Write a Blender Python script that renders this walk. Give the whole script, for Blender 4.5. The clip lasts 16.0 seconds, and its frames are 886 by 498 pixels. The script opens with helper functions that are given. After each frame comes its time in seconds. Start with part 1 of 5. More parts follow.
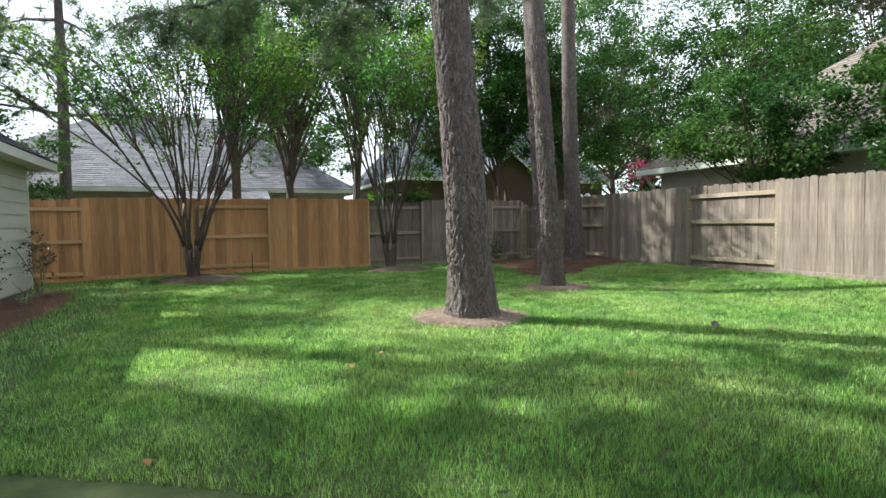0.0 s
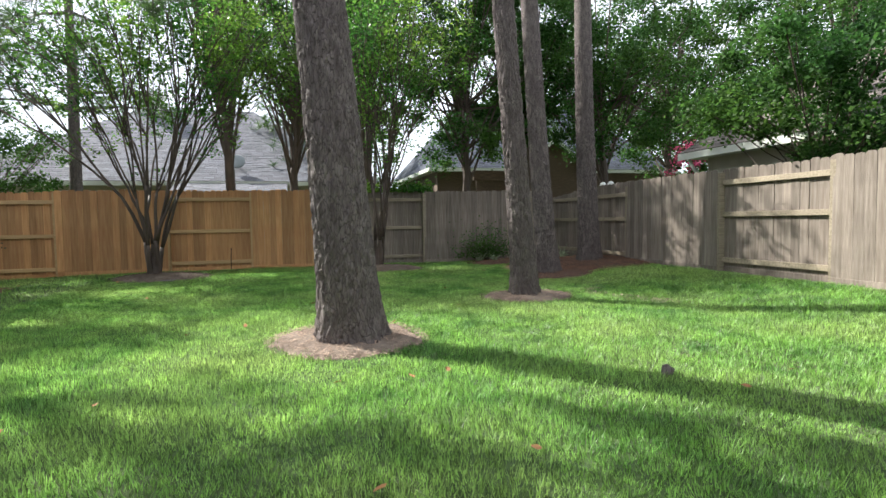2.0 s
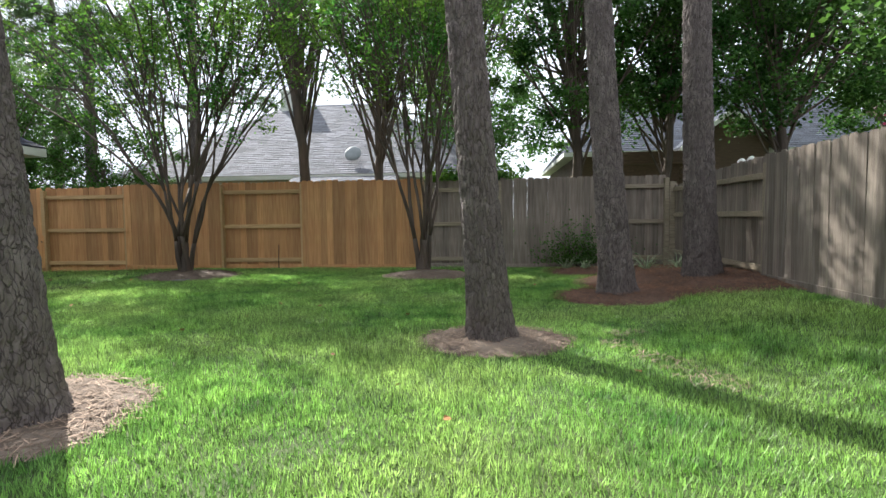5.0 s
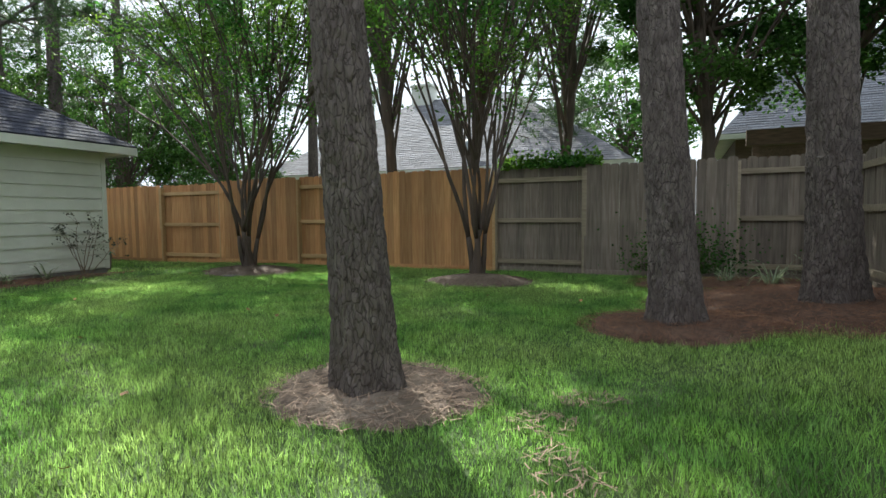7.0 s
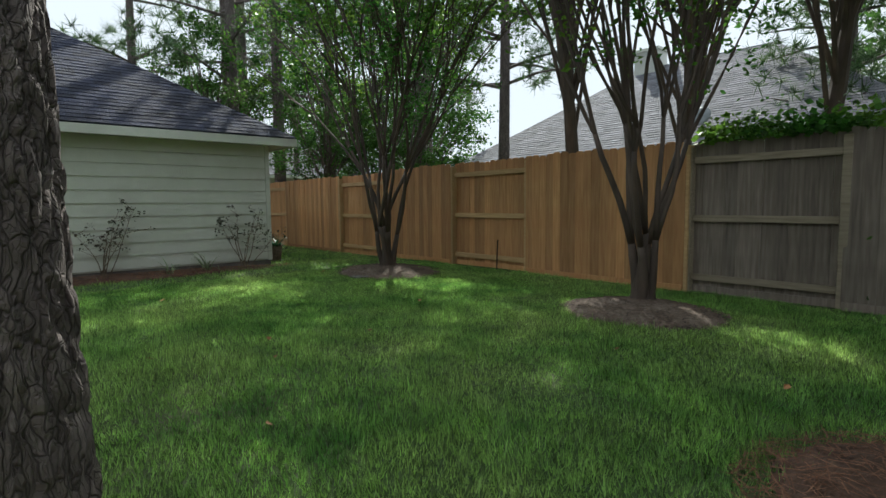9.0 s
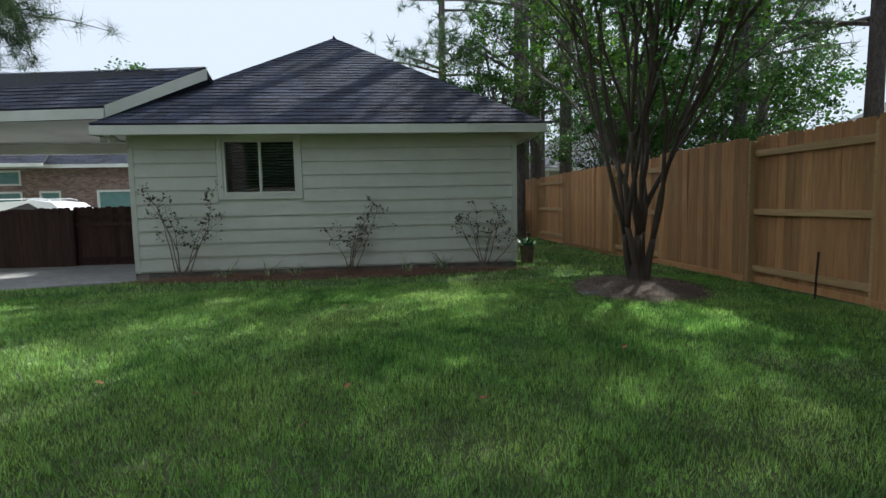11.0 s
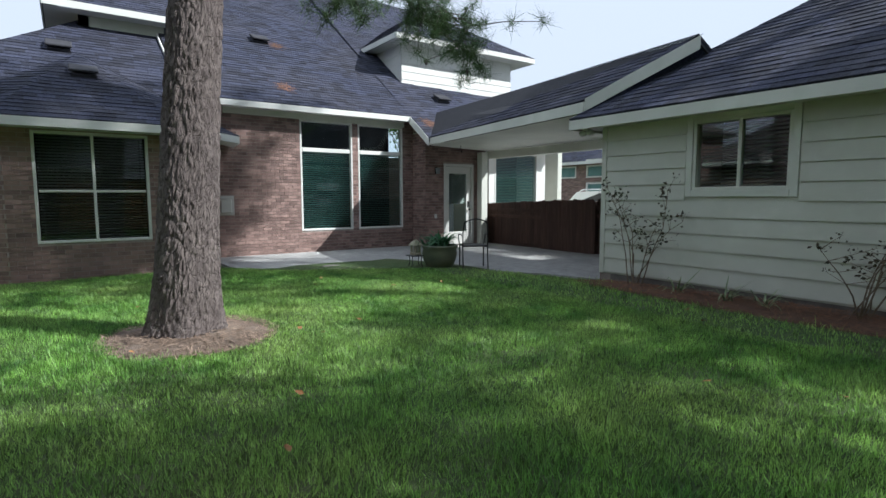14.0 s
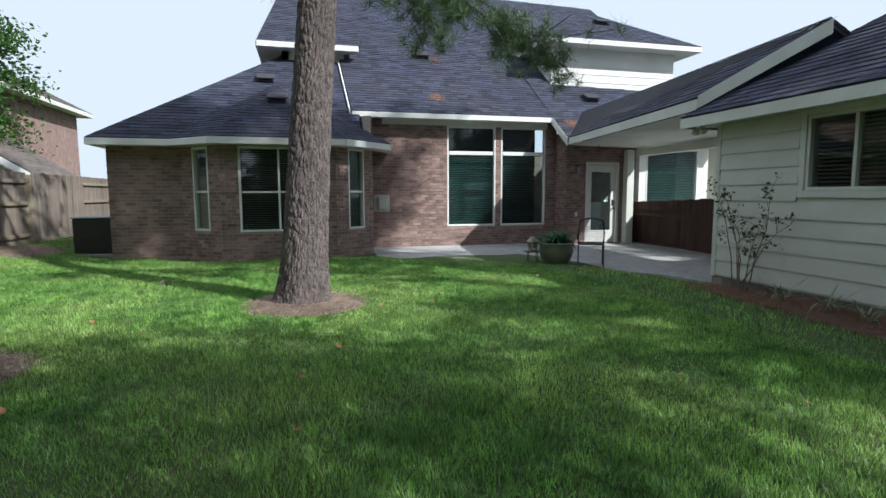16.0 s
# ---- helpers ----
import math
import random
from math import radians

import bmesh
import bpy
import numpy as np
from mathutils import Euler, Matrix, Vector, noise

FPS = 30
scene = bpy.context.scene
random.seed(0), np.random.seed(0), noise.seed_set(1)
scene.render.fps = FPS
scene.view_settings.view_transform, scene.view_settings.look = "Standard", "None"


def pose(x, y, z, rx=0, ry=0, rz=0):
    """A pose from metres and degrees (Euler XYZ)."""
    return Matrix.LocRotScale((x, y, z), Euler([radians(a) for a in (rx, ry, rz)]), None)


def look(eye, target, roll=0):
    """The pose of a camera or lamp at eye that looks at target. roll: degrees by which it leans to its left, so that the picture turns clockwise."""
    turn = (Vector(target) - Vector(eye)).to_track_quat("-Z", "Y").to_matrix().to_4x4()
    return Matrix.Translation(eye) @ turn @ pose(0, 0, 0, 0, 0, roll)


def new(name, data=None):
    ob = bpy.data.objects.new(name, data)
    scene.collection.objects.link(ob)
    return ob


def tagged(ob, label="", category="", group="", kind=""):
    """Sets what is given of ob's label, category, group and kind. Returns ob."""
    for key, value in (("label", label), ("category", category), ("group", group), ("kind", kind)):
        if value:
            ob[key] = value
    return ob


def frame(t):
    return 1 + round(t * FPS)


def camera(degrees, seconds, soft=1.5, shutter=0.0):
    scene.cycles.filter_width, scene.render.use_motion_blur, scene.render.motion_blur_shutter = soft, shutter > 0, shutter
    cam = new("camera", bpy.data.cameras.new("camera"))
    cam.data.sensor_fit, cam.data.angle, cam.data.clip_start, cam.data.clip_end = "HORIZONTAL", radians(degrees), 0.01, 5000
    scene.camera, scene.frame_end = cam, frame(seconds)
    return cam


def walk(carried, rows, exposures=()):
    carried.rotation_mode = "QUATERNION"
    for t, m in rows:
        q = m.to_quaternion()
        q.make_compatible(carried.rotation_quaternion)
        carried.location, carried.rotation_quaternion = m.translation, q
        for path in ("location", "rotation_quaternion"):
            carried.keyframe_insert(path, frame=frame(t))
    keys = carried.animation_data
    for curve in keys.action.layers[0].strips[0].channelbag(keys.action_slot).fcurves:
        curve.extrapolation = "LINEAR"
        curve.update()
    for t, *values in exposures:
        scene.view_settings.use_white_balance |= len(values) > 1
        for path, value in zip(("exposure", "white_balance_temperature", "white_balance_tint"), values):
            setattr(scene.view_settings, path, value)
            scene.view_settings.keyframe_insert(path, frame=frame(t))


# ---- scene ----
cam = camera(79.5, 16.0)
PATH = [
    (0, (0.402, -0.322, 1.22), (1.194, 1.512, 1.13), -0.9),
    (0.5, (1.087, -0.247, 1.262), (1.788, 1.623, 1.155), -0.9),
    (1, (1.72, -0.038, 1.221), (2.382, 1.846, 1.111), -0.9),
    (1.5, (2.323, 0.284, 1.174), (2.961, 2.176, 1.065), -0.9),
    (2, (2.976, 0.663, 1.156), (3.498, 2.591, 1.052), -0.9),
    (2.5, (3.571, 0.987, 1.165), (4.067, 2.922, 1.063), -0.8),
    (3, (4.09, 1.355, 1.18), (4.473, 3.315, 1.076), -0.8),
    (5.5, (6.74, 3.575, 1.148), (6.435, 5.548, 1.026), -0.8),
    (6, (7.228, 4.04, 1.153), (6.816, 5.993, 1.026), -0.9),
    (6.5, (7.602, 4.53, 1.144), (7.014, 6.438, 1.017), -0.8),
    (7, (7.907, 5.129, 1.106), (7.096, 6.953, 0.981), -0.6),
    (7.5, (8.02, 5.771, 1.122), (7.118, 7.551, 0.993), -0.6),
    (8, (8.024, 6.419, 1.158), (6.957, 8.105, 1.023), -0.4),
    (10.5, (7.191, 9.669, 1.252), (5.252, 10.124, 1.066), -1.4),
    (11, (6.796, 9.939, 1.214), (4.815, 10.151, 1.041), -1.2),
    (11.5, (6.394, 10.171, 1.259), (4.404, 10.062, 1.084), -0.9),
    (12, (6.101, 10.439, 1.343), (4.174, 9.94, 1.146), -0.9),
    (12.5, (5.643, 10.59, 1.268), (3.87, 9.682, 1.088), -0.6),
    (13, (5.189, 10.795, 1.301), (3.63, 9.556, 1.116), -0.1),
    (13.5, (4.741, 11.041, 1.333), (3.362, 9.606, 1.141), 0.0),
    (14, (4.302, 11.327, 1.346), (3.161, 9.696, 1.151), -0.1),
    (14.5, (3.873, 11.575, 1.326), (2.945, 9.814, 1.128), -0.2),
    (15, (3.617, 11.873, 1.326), (2.838, 10.042, 1.123), -0.2),
    (15.5, (3.507, 12.261, 1.354), (2.919, 10.361, 1.147), -0.2),
    (16, (3.405, 12.697, 1.408), (2.904, 10.772, 1.201), -0.2),
]
walk(cam, [(t, look(eye, target, roll)) for t, eye, target, roll in PATH], [
    (0, 1.32, 5850, 6), (3, 1.44, 5950, 10), (5.5, 1.48, 5900, 8), (8, 0.88, 5900, 3), (10.5, 0.58, 5700, 6), (12.5, 0.48, 5450, 9), (16, 0.52, 5500, 8)])

# ---- light ----
SUN_DIR = Vector((-0.71, 0.70, 0.0)).normalized()
SUN_EL = radians(40)
world = bpy.data.worlds.new("sky")
scene.world = world
world.use_nodes = True
wn = world.node_tree
sky = wn.nodes.new("ShaderNodeTexSky")
sky.sky_type = "NISHITA"
sky.sun_disc = False
sky.sun_elevation = SUN_EL
sky.sun_rotation = math.atan2(SUN_DIR.x, SUN_DIR.y)
sky.air_density, sky.dust_density, sky.ozone_density = 1.0, 2.5, 1.0
# thin high clouds soften the blue of the sky
tcw = wn.nodes.new("ShaderNodeTexCoord")
cloud = wn.nodes.new("ShaderNodeTexNoise")
cloud.inputs["Scale"].default_value, cloud.inputs["Detail"].default_value = 2.2, 6.0
cramp = wn.nodes.new("ShaderNodeValToRGB")
cramp.color_ramp.elements[0].position, cramp.color_ramp.elements[1].position = 0.2, 0.38
cmix = wn.nodes.new("ShaderNodeMix")
cmix.data_type = "RGBA"
cmix.inputs[7].default_value = (16.5, 16.8, 17.2, 1)
wn.links.new(tcw.outputs["Generated"], cloud.inputs["Vector"])
wn.links.new(cloud.outputs["Fac"], cramp.inputs[0])
wn.links.new(cramp.outputs[0], cmix.inputs[0])
wn.links.new(sky.outputs[0], cmix.inputs[6])
wn.links.new(cmix.outputs[2], wn.nodes["Background"].inputs[0])
wn.nodes["Background"].inputs[1].default_value = 0.036
sun = new("sun", bpy.data.lights.new("sun", "SUN"))
sun.data.energy, sun.data.angle, sun.data.color = 5.0, radians(0.55), (1.0, 0.92, 0.79)
sun_from = SUN_DIR * math.cos(SUN_EL) + Vector((0, 0, math.sin(SUN_EL)))
sun.matrix_world = look(sun_from * 60, (0, 0, 0))


# ---- materials ----
def surf(name, c1, c2, scale=6.0, rough=0.7, bump=0.3, bscale=40.0, stretch=(1, 1, 1), rand=0.0, island=False, c3=None, big=0.7, metal=0.0, spec=0.5, trans=0.0, coat=0.0):
    """A two-scale noise colour between c1 and c2 with a fine bump; rand varies value by piece."""
    m = bpy.data.materials.new(name)
    m.use_nodes = True
    n, l = m.node_tree.nodes, m.node_tree.links
    b = n["Principled BSDF"]
    tc = n.new("ShaderNodeTexCoord")
    mp = n.new("ShaderNodeMapping")
    mp.inputs["Scale"].default_value = stretch
    l.new(tc.outputs["Object"], mp.inputs[0])
    src = mp.outputs[0]
    if rand and not island:
        oi = n.new("ShaderNodeObjectInfo")
        add = n.new("ShaderNodeVectorMath")
        mul = n.new("ShaderNodeMath")
        mul.operation = "MULTIPLY"
        mul.inputs[1].default_value = 37.0
        l.new(oi.outputs["Random"], mul.inputs[0])
        l.new(mp.outputs[0], add.inputs[0])
        l.new(mul.outputs[0], add.inputs[1])
        src = add.outputs[0]
    t1 = n.new("ShaderNodeTexNoise")
    t1.inputs["Scale"].default_value, t1.inputs["Detail"].default_value = scale, 6
    t2 = n.new("ShaderNodeTexNoise")
    t2.inputs["Scale"].default_value, t2.inputs["Detail"].default_value = big, 3
    l.new(src, t1.inputs["Vector"])
    l.new(tc.outputs["Object"], t2.inputs["Vector"])
    r = n.new("ShaderNodeValToRGB")
    r.color_ramp.elements[0].position, r.color_ramp.elements[1].position = 0.32, 0.68
    r.color_ramp.elements[0].color, r.color_ramp.elements[1].color = (*c1, 1), (*c2, 1)
    l.new(t1.outputs["Fac"], r.inputs[0])
    out = r.outputs[0]
    mx = n.new("ShaderNodeMix")
    mx.data_type = "RGBA"
    mx.inputs[7].default_value = (*(c3 or tuple(0.5 * (a + c) * 0.8 for a, c in zip(c1, c2))), 1)
    rr = n.new("ShaderNodeMapRange")
    rr.inputs["From Min"].default_value, rr.inputs["From Max"].default_value = 0.42, 0.7
    rr.inputs["To Max"].default_value = 0.75
    l.new(t2.outputs["Fac"], rr.inputs[0])
    l.new(rr.outputs[0], mx.inputs[0])
    l.new(out, mx.inputs[6])
    out = mx.outputs[2]
    if rand:
        hs = n.new("ShaderNodeHueSaturation")
        mr = n.new("ShaderNodeMapRange")
        mr.inputs["To Min"].default_value, mr.inputs["To Max"].default_value = 1 - rand, 1 + rand
        if island:
            g = n.new("ShaderNodeNewGeometry")
            l.new(g.outputs["Random Per Island"], mr.inputs[0])
        else:
            l.new(oi.outputs["Random"], mr.inputs[0])
        l.new(mr.outputs[0], hs.inputs["Value"])
        l.new(out, hs.inputs["Color"])
        out = hs.outputs[0]
    l.new(out, b.inputs["Base Color"])
    b.inputs["Roughness"].default_value, b.inputs["Metallic"].default_value = rough, metal
    b.inputs["Specular IOR Level"].default_value = spec
    if bump:
        t3 = n.new("ShaderNodeTexNoise")
        t3.inputs["Scale"].default_value, t3.inputs["Detail"].default_value = bscale, 4
        l.new(src, t3.inputs["Vector"])
        bp = n.new("ShaderNodeBump")
        bp.inputs["Strength"].default_value, bp.inputs["Distance"].default_value = bump, 0.02
        l.new(t3.outputs["Fac"], bp.inputs["Height"])
        l.new(bp.outputs[0], b.inputs["Normal"])
    if trans:
        tr = n.new("ShaderNodeBsdfTranslucent")
        ms = n.new("ShaderNodeMixShader")
        ms.inputs[0].default_value = trans
        br = n.new("ShaderNodeHueSaturation")
        br.inputs["Value"].default_value = 1.5
        l.new(out, br.inputs["Color"])
        l.new(br.outputs[0], tr.inputs[0])
        l.new(b.outputs[0], ms.inputs[1])
        l.new(tr.outputs[0], ms.inputs[2])
        l.new(ms.outputs[0], n["Material Output"].inputs[0])
    return m


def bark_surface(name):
    """Pine bark: pale scaly plates parted by furrows of a darker colour."""
    m = surf(name, (0.1, 0.08, 0.075), (0.215, 0.178, 0.166), 16, 0.95, 0, 45, (1, 1, 0.4), c3=(0.125, 0.1, 0.094), big=1.6)
    n, l = m.node_tree.nodes, m.node_tree.links
    b = n["Principled BSDF"]
    tc = n.new("ShaderNodeTexCoord")
    wob = n.new("ShaderNodeTexNoise")
    wob.inputs["Scale"].default_value, wob.inputs["Detail"].default_value = 5.0, 3
    sc = n.new("ShaderNodeVectorMath")
    sc.operation = "MULTIPLY_ADD"
    sc.inputs[1].default_value = (0.14, 0.14, 0.22)
    l.new(tc.outputs["Object"], wob.inputs["Vector"])
    l.new(wob.outputs["Color"], sc.inputs[0])
    l.new(tc.outputs["Object"], sc.inputs[2])
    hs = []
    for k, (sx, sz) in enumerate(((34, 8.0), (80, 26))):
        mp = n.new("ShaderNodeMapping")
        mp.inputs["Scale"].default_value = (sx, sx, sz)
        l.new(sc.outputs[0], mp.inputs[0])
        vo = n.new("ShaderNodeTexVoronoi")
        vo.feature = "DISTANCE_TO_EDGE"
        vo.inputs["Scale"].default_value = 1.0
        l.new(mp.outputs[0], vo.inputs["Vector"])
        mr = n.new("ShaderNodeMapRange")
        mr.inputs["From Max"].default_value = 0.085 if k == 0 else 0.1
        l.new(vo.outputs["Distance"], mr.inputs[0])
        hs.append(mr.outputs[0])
    add = n.new("ShaderNodeMath")
    add.operation = "MULTIPLY_ADD"
    add.inputs[1].default_value = 0.35
    l.new(hs[1], add.inputs[0])
    l.new(hs[0], add.inputs[2])
    bp = n.new("ShaderNodeBump")
    bp.inputs["Strength"].default_value, bp.inputs["Distance"].default_value = 0.75, 0.012
    l.new(add.outputs[0], bp.inputs["Height"])
    l.new(bp.outputs[0], b.inputs["Normal"])
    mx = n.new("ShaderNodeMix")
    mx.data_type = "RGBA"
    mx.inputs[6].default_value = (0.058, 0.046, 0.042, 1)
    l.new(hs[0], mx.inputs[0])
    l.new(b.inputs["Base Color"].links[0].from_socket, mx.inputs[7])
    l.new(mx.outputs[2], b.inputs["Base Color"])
    return m


def glass(name, tint):
    m = bpy.data.materials.new(name)
    m.use_nodes = True
    b = m.node_tree.nodes["Principled BSDF"]
    b.inputs["Base Color"].default_value = (*tint, 1)
    b.inputs["Roughness"].default_value = 0.015
    b.inputs["Transmission Weight"].default_value = 1.0
    b.inputs["IOR"].default_value = 1.5
    return m


M_SOIL = surf("lawn_soil", (0.03, 0.06, 0.014), (0.07, 0.11, 0.028), 9, 0.95, 0.6, 60, c3=(0.1, 0.1, 0.045), big=0.35)
M_GRASS = surf("grass", (0.08, 0.19, 0.035), (0.245, 0.42, 0.09), 2.6, 0.45, 0, rand=0.85, island=True, c3=(0.33, 0.43, 0.13), big=0.6, trans=0.4, spec=0.45)
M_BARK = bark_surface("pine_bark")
M_CRAPE = surf("crape_bark", (0.042, 0.031, 0.024), (0.12, 0.086, 0.064), 7, 0.75, 0.3, 30, (1, 1, 0.25), big=2.0)
M_LEAF = surf("crape_leaf", (0.032, 0.1, 0.016), (0.07, 0.18, 0.03), 1.2, 0.42, 0, rand=0.5, island=True, c3=(0.18, 0.27, 0.03), big=0.6, trans=0.54, spec=0.25)
M_LEAF2 = surf("oak_leaf", (0.022, 0.065, 0.014), (0.05, 0.12, 0.025), 0.8, 0.45, 0, rand=0.5, island=True, c3=(0.08, 0.14, 0.024), big=0.5, trans=0.42, spec=0.15)
M_LEAF3 = surf("light_leaf", (0.035, 0.09, 0.016), (0.075, 0.15, 0.028), 0.8, 0.5, 0, rand=0.45, island=True, big=0.4, trans=0.42, spec=0.2)
M_MAG = surf("magnolia_leaf", (0.018, 0.035, 0.012), (0.04, 0.06, 0.02), 0.9, 0.3, 0, rand=0.5, island=True, c3=(0.12, 0.06, 0.03), big=0.9, trans=0.2)
M_NEEDLE = surf("pine_needle", (0.045, 0.09, 0.033), (0.095, 0.15, 0.05), 1.0, 0.5, 0, rand=0.35, island=True, trans=0.3)
M_STRAW = surf("pine_straw", (0.13, 0.058, 0.032), (0.31, 0.155, 0.085), 14, 0.9, 0.5, 80, rand=0.45, island=True, c3=(0.1, 0.05, 0.03))
M_LITTER = surf("dry_needle", (0.19, 0.125, 0.088), (0.37, 0.27, 0.195), 6, 0.9, 0.3, 50, rand=0.5, island=True)
M_MULCH = surf("mulch", (0.08, 0.055, 0.041), (0.21, 0.152, 0.112), 26, 0.95, 0.9, 80, c3=(0.3, 0.24, 0.19), big=1.8)
M_REDBED = surf("red_straw_bed", (0.075, 0.043, 0.03), (0.17, 0.096, 0.065), 22, 0.95, 0.8, 90, (1, 0.4, 1), c3=(0.07, 0.04, 0.025), big=1.5)
M_CHIP = surf("bark_chip", (0.06, 0.04, 0.028), (0.2, 0.14, 0.1), 4, 0.9, 0.3, 50, rand=0.5, island=True)
M_DRY = surf("dry_leaf", (0.2, 0.09, 0.03), (0.36, 0.17, 0.06), 8, 0.8, 0.2, 30, rand=0.4)
M_CEDAR = surf("new_cedar", (0.36, 0.18, 0.07), (0.5, 0.28, 0.12), 3.0, 0.7, 0.35, 14, (9, 9, 0.7), rand=0.32, c3=(0.4, 0.17, 0.065), big=1.1)
M_CEDAR_RAIL = surf("new_rail", (0.42, 0.27, 0.12), (0.56, 0.38, 0.19), 4, 0.7, 0.3, 16, (0.7, 9, 9), rand=0.12)
M_GREY = surf("weathered_wood", (0.15, 0.12, 0.095), (0.27, 0.225, 0.185), 3.0, 0.85, 0.5, 14, (9, 9, 0.6), rand=0.22, c3=(0.12, 0.095, 0.075), big=1.3)
M_GREY_RAIL = surf("weathered_rail", (0.22, 0.18, 0.12), (0.36, 0.3, 0.22), 4, 0.85, 0.4, 16, (0.7, 9, 9), rand=0.15)
M_DARKF = surf("stained_wood", (0.045, 0.022, 0.016), (0.095, 0.05, 0.036), 3.0, 0.8, 0.5, 14, (9, 9, 0.6), rand=0.25)
M_BRICK = surf("brick", (0.19, 0.125, 0.108), (0.33, 0.225, 0.195), 5, 0.88, 0.5, 60, rand=0.3, island=False, c3=(0.24, 0.16, 0.14), big=3)
M_BRICKJ = surf("brick_joined", (0.19, 0.125, 0.108), (0.33, 0.225, 0.195), 5, 0.88, 0.5, 60, rand=0.33, island=True, c3=(0.24, 0.16, 0.14), big=3)
M_MORTAR = surf("mortar", (0.3, 0.25, 0.215), (0.42, 0.36, 0.32), 12, 0.95, 0.5, 70)
M_SIDING = surf("siding_paint", (0.57, 0.58, 0.5), (0.63, 0.64, 0.56), 3, 0.55, 0.12, 45, (1, 1, 1), c3=(0.55, 0.56, 0.48), big=0.8)
M_WHITE = surf("white_trim", (0.7, 0.7, 0.66), (0.78, 0.78, 0.74), 4, 0.5, 0.08, 40, big=1.0)
M_GUTTER = surf("trim_paint", (0.66, 0.68, 0.6), (0.74, 0.75, 0.68), 4, 0.5, 0.08, 40, big=1.0)
M_SHINGLE = surf("shingle", (0.016, 0.019, 0.036), (0.048, 0.053, 0.09), 30, 0.92, 0.7, 120, rand=0.45, island=True, c3=(0.04, 0.04, 0.055), big=0.5)
M_SHINGLE_P = surf("shingle_piece", (0.016, 0.019, 0.036), (0.048, 0.053, 0.09), 30, 0.92, 0.7, 120, rand=0.45, c3=(0.04, 0.04, 0.055), big=0.5)
M_SHING4 = surf("blue_grey_shingle", (0.05, 0.057, 0.08), (0.11, 0.12, 0.155), 22, 0.9, 0.6, 90, rand=0.25, island=True, big=0.5)
M_SHING2 = surf("grey_shingle", (0.13, 0.13, 0.15), (0.24, 0.24, 0.27), 22, 0.9, 0.6, 90, rand=0.25, island=True, big=0.5)
M_SHING3 = surf("brown_shingle", (0.1, 0.085, 0.075), (0.2, 0.17, 0.15), 22, 0.9, 0.6, 90, rand=0.25, island=True, big=0.5)
M_UNDER = surf("roof_deck", (0.03, 0.03, 0.036), (0.05, 0.05, 0.058), 20, 0.95, 0.3, 60)
M_CONC = surf("concrete", (0.3, 0.295, 0.285), (0.42, 0.415, 0.4), 7, 0.9, 0.35, 90, c3=(0.27, 0.265, 0.26), big=0.9)
M_FOUND = surf("foundation", (0.14, 0.125, 0.115), (0.24, 0.22, 0.2), 8, 0.95, 0.5, 60)
M_BLIND = surf("teal_blind", (0.1, 0.21, 0.2), (0.15, 0.28, 0.27), 3, 0.5, 0, rand=0.1, island=True)
M_BLIND2 = surf("grey_blind", (0.2, 0.21, 0.2), (0.3, 0.31, 0.3), 3, 0.5, 0, rand=0.1, island=True)
# near-black colour that stands for the dimness of rooms behind glass
M_DARK = surf("painted_gloom", (0.02, 0.024, 0.026), (0.03, 0.034, 0.036), 3, 0.9, 0)
M_GLASS = glass("window_glass", (0.82, 0.93, 0.91))
M_BLACK = surf("black_metal", (0.012, 0.012, 0.013), (0.025, 0.025, 0.027), 20, 0.45, 0.1, 60)
M_CERAMIC = surf("glazed_pot", (0.1, 0.115, 0.08), (0.19, 0.19, 0.13), 5, 0.3, 0.1, 20, coat=0.5)
M_POTPLANT = surf("fern_leaf", (0.03, 0.1, 0.04), (0.07, 0.19, 0.075), 3, 0.4, 0, rand=0.4, island=True, trans=0.3)
M_VAR = surf("striped_leaf", (0.13, 0.2, 0.09), (0.4, 0.45, 0.28), 5, 0.5, 0, rand=0.3, island=True, trans=0.25)
M_ROSE = surf("rose_leaf", (0.03, 0.05, 0.03), (0.07, 0.09, 0.045), 4, 0.4, 0, rand=0.5, island=True, c3=(0.09, 0.05, 0.04), trans=0.25)
M_STEM = surf("rose_stem", (0.13, 0.1, 0.07), (0.24, 0.19, 0.13), 9, 0.8, 0.2, 40)
M_PINK = surf("pink_bloom", (0.6, 0.05, 0.16), (0.75, 0.12, 0.25), 4, 0.5, 0, rand=0.3, island=True, trans=0.3)
M_TAN = surf("tan_siding", (0.42, 0.38, 0.31), (0.5, 0.46, 0.38), 3, 0.7, 0.1, 40)
M_BROWNW = surf("brown_board", (0.085, 0.055, 0.038), (0.16, 0.105, 0.072), 4, 0.8, 0.3, 20, (1, 1, 6))
M_STONE = surf("lantern_stone", (0.3, 0.28, 0.2), (0.44, 0.4, 0.3), 9, 0.9, 0.3, 50)
M_METAL = surf("grey_metal", (0.2, 0.22, 0.23), (0.28, 0.3, 0.31), 4, 0.5, 0.05, 30, metal=0.3)
M_CAR = surf("white_paint", (0.78, 0.78, 0.78), (0.82, 0.82, 0.82), 2, 0.25, 0)
M_MBOX = surf("meter_box", (0.55, 0.54, 0.5), (0.62, 0.61, 0.57), 5, 0.5, 0.05, 40)


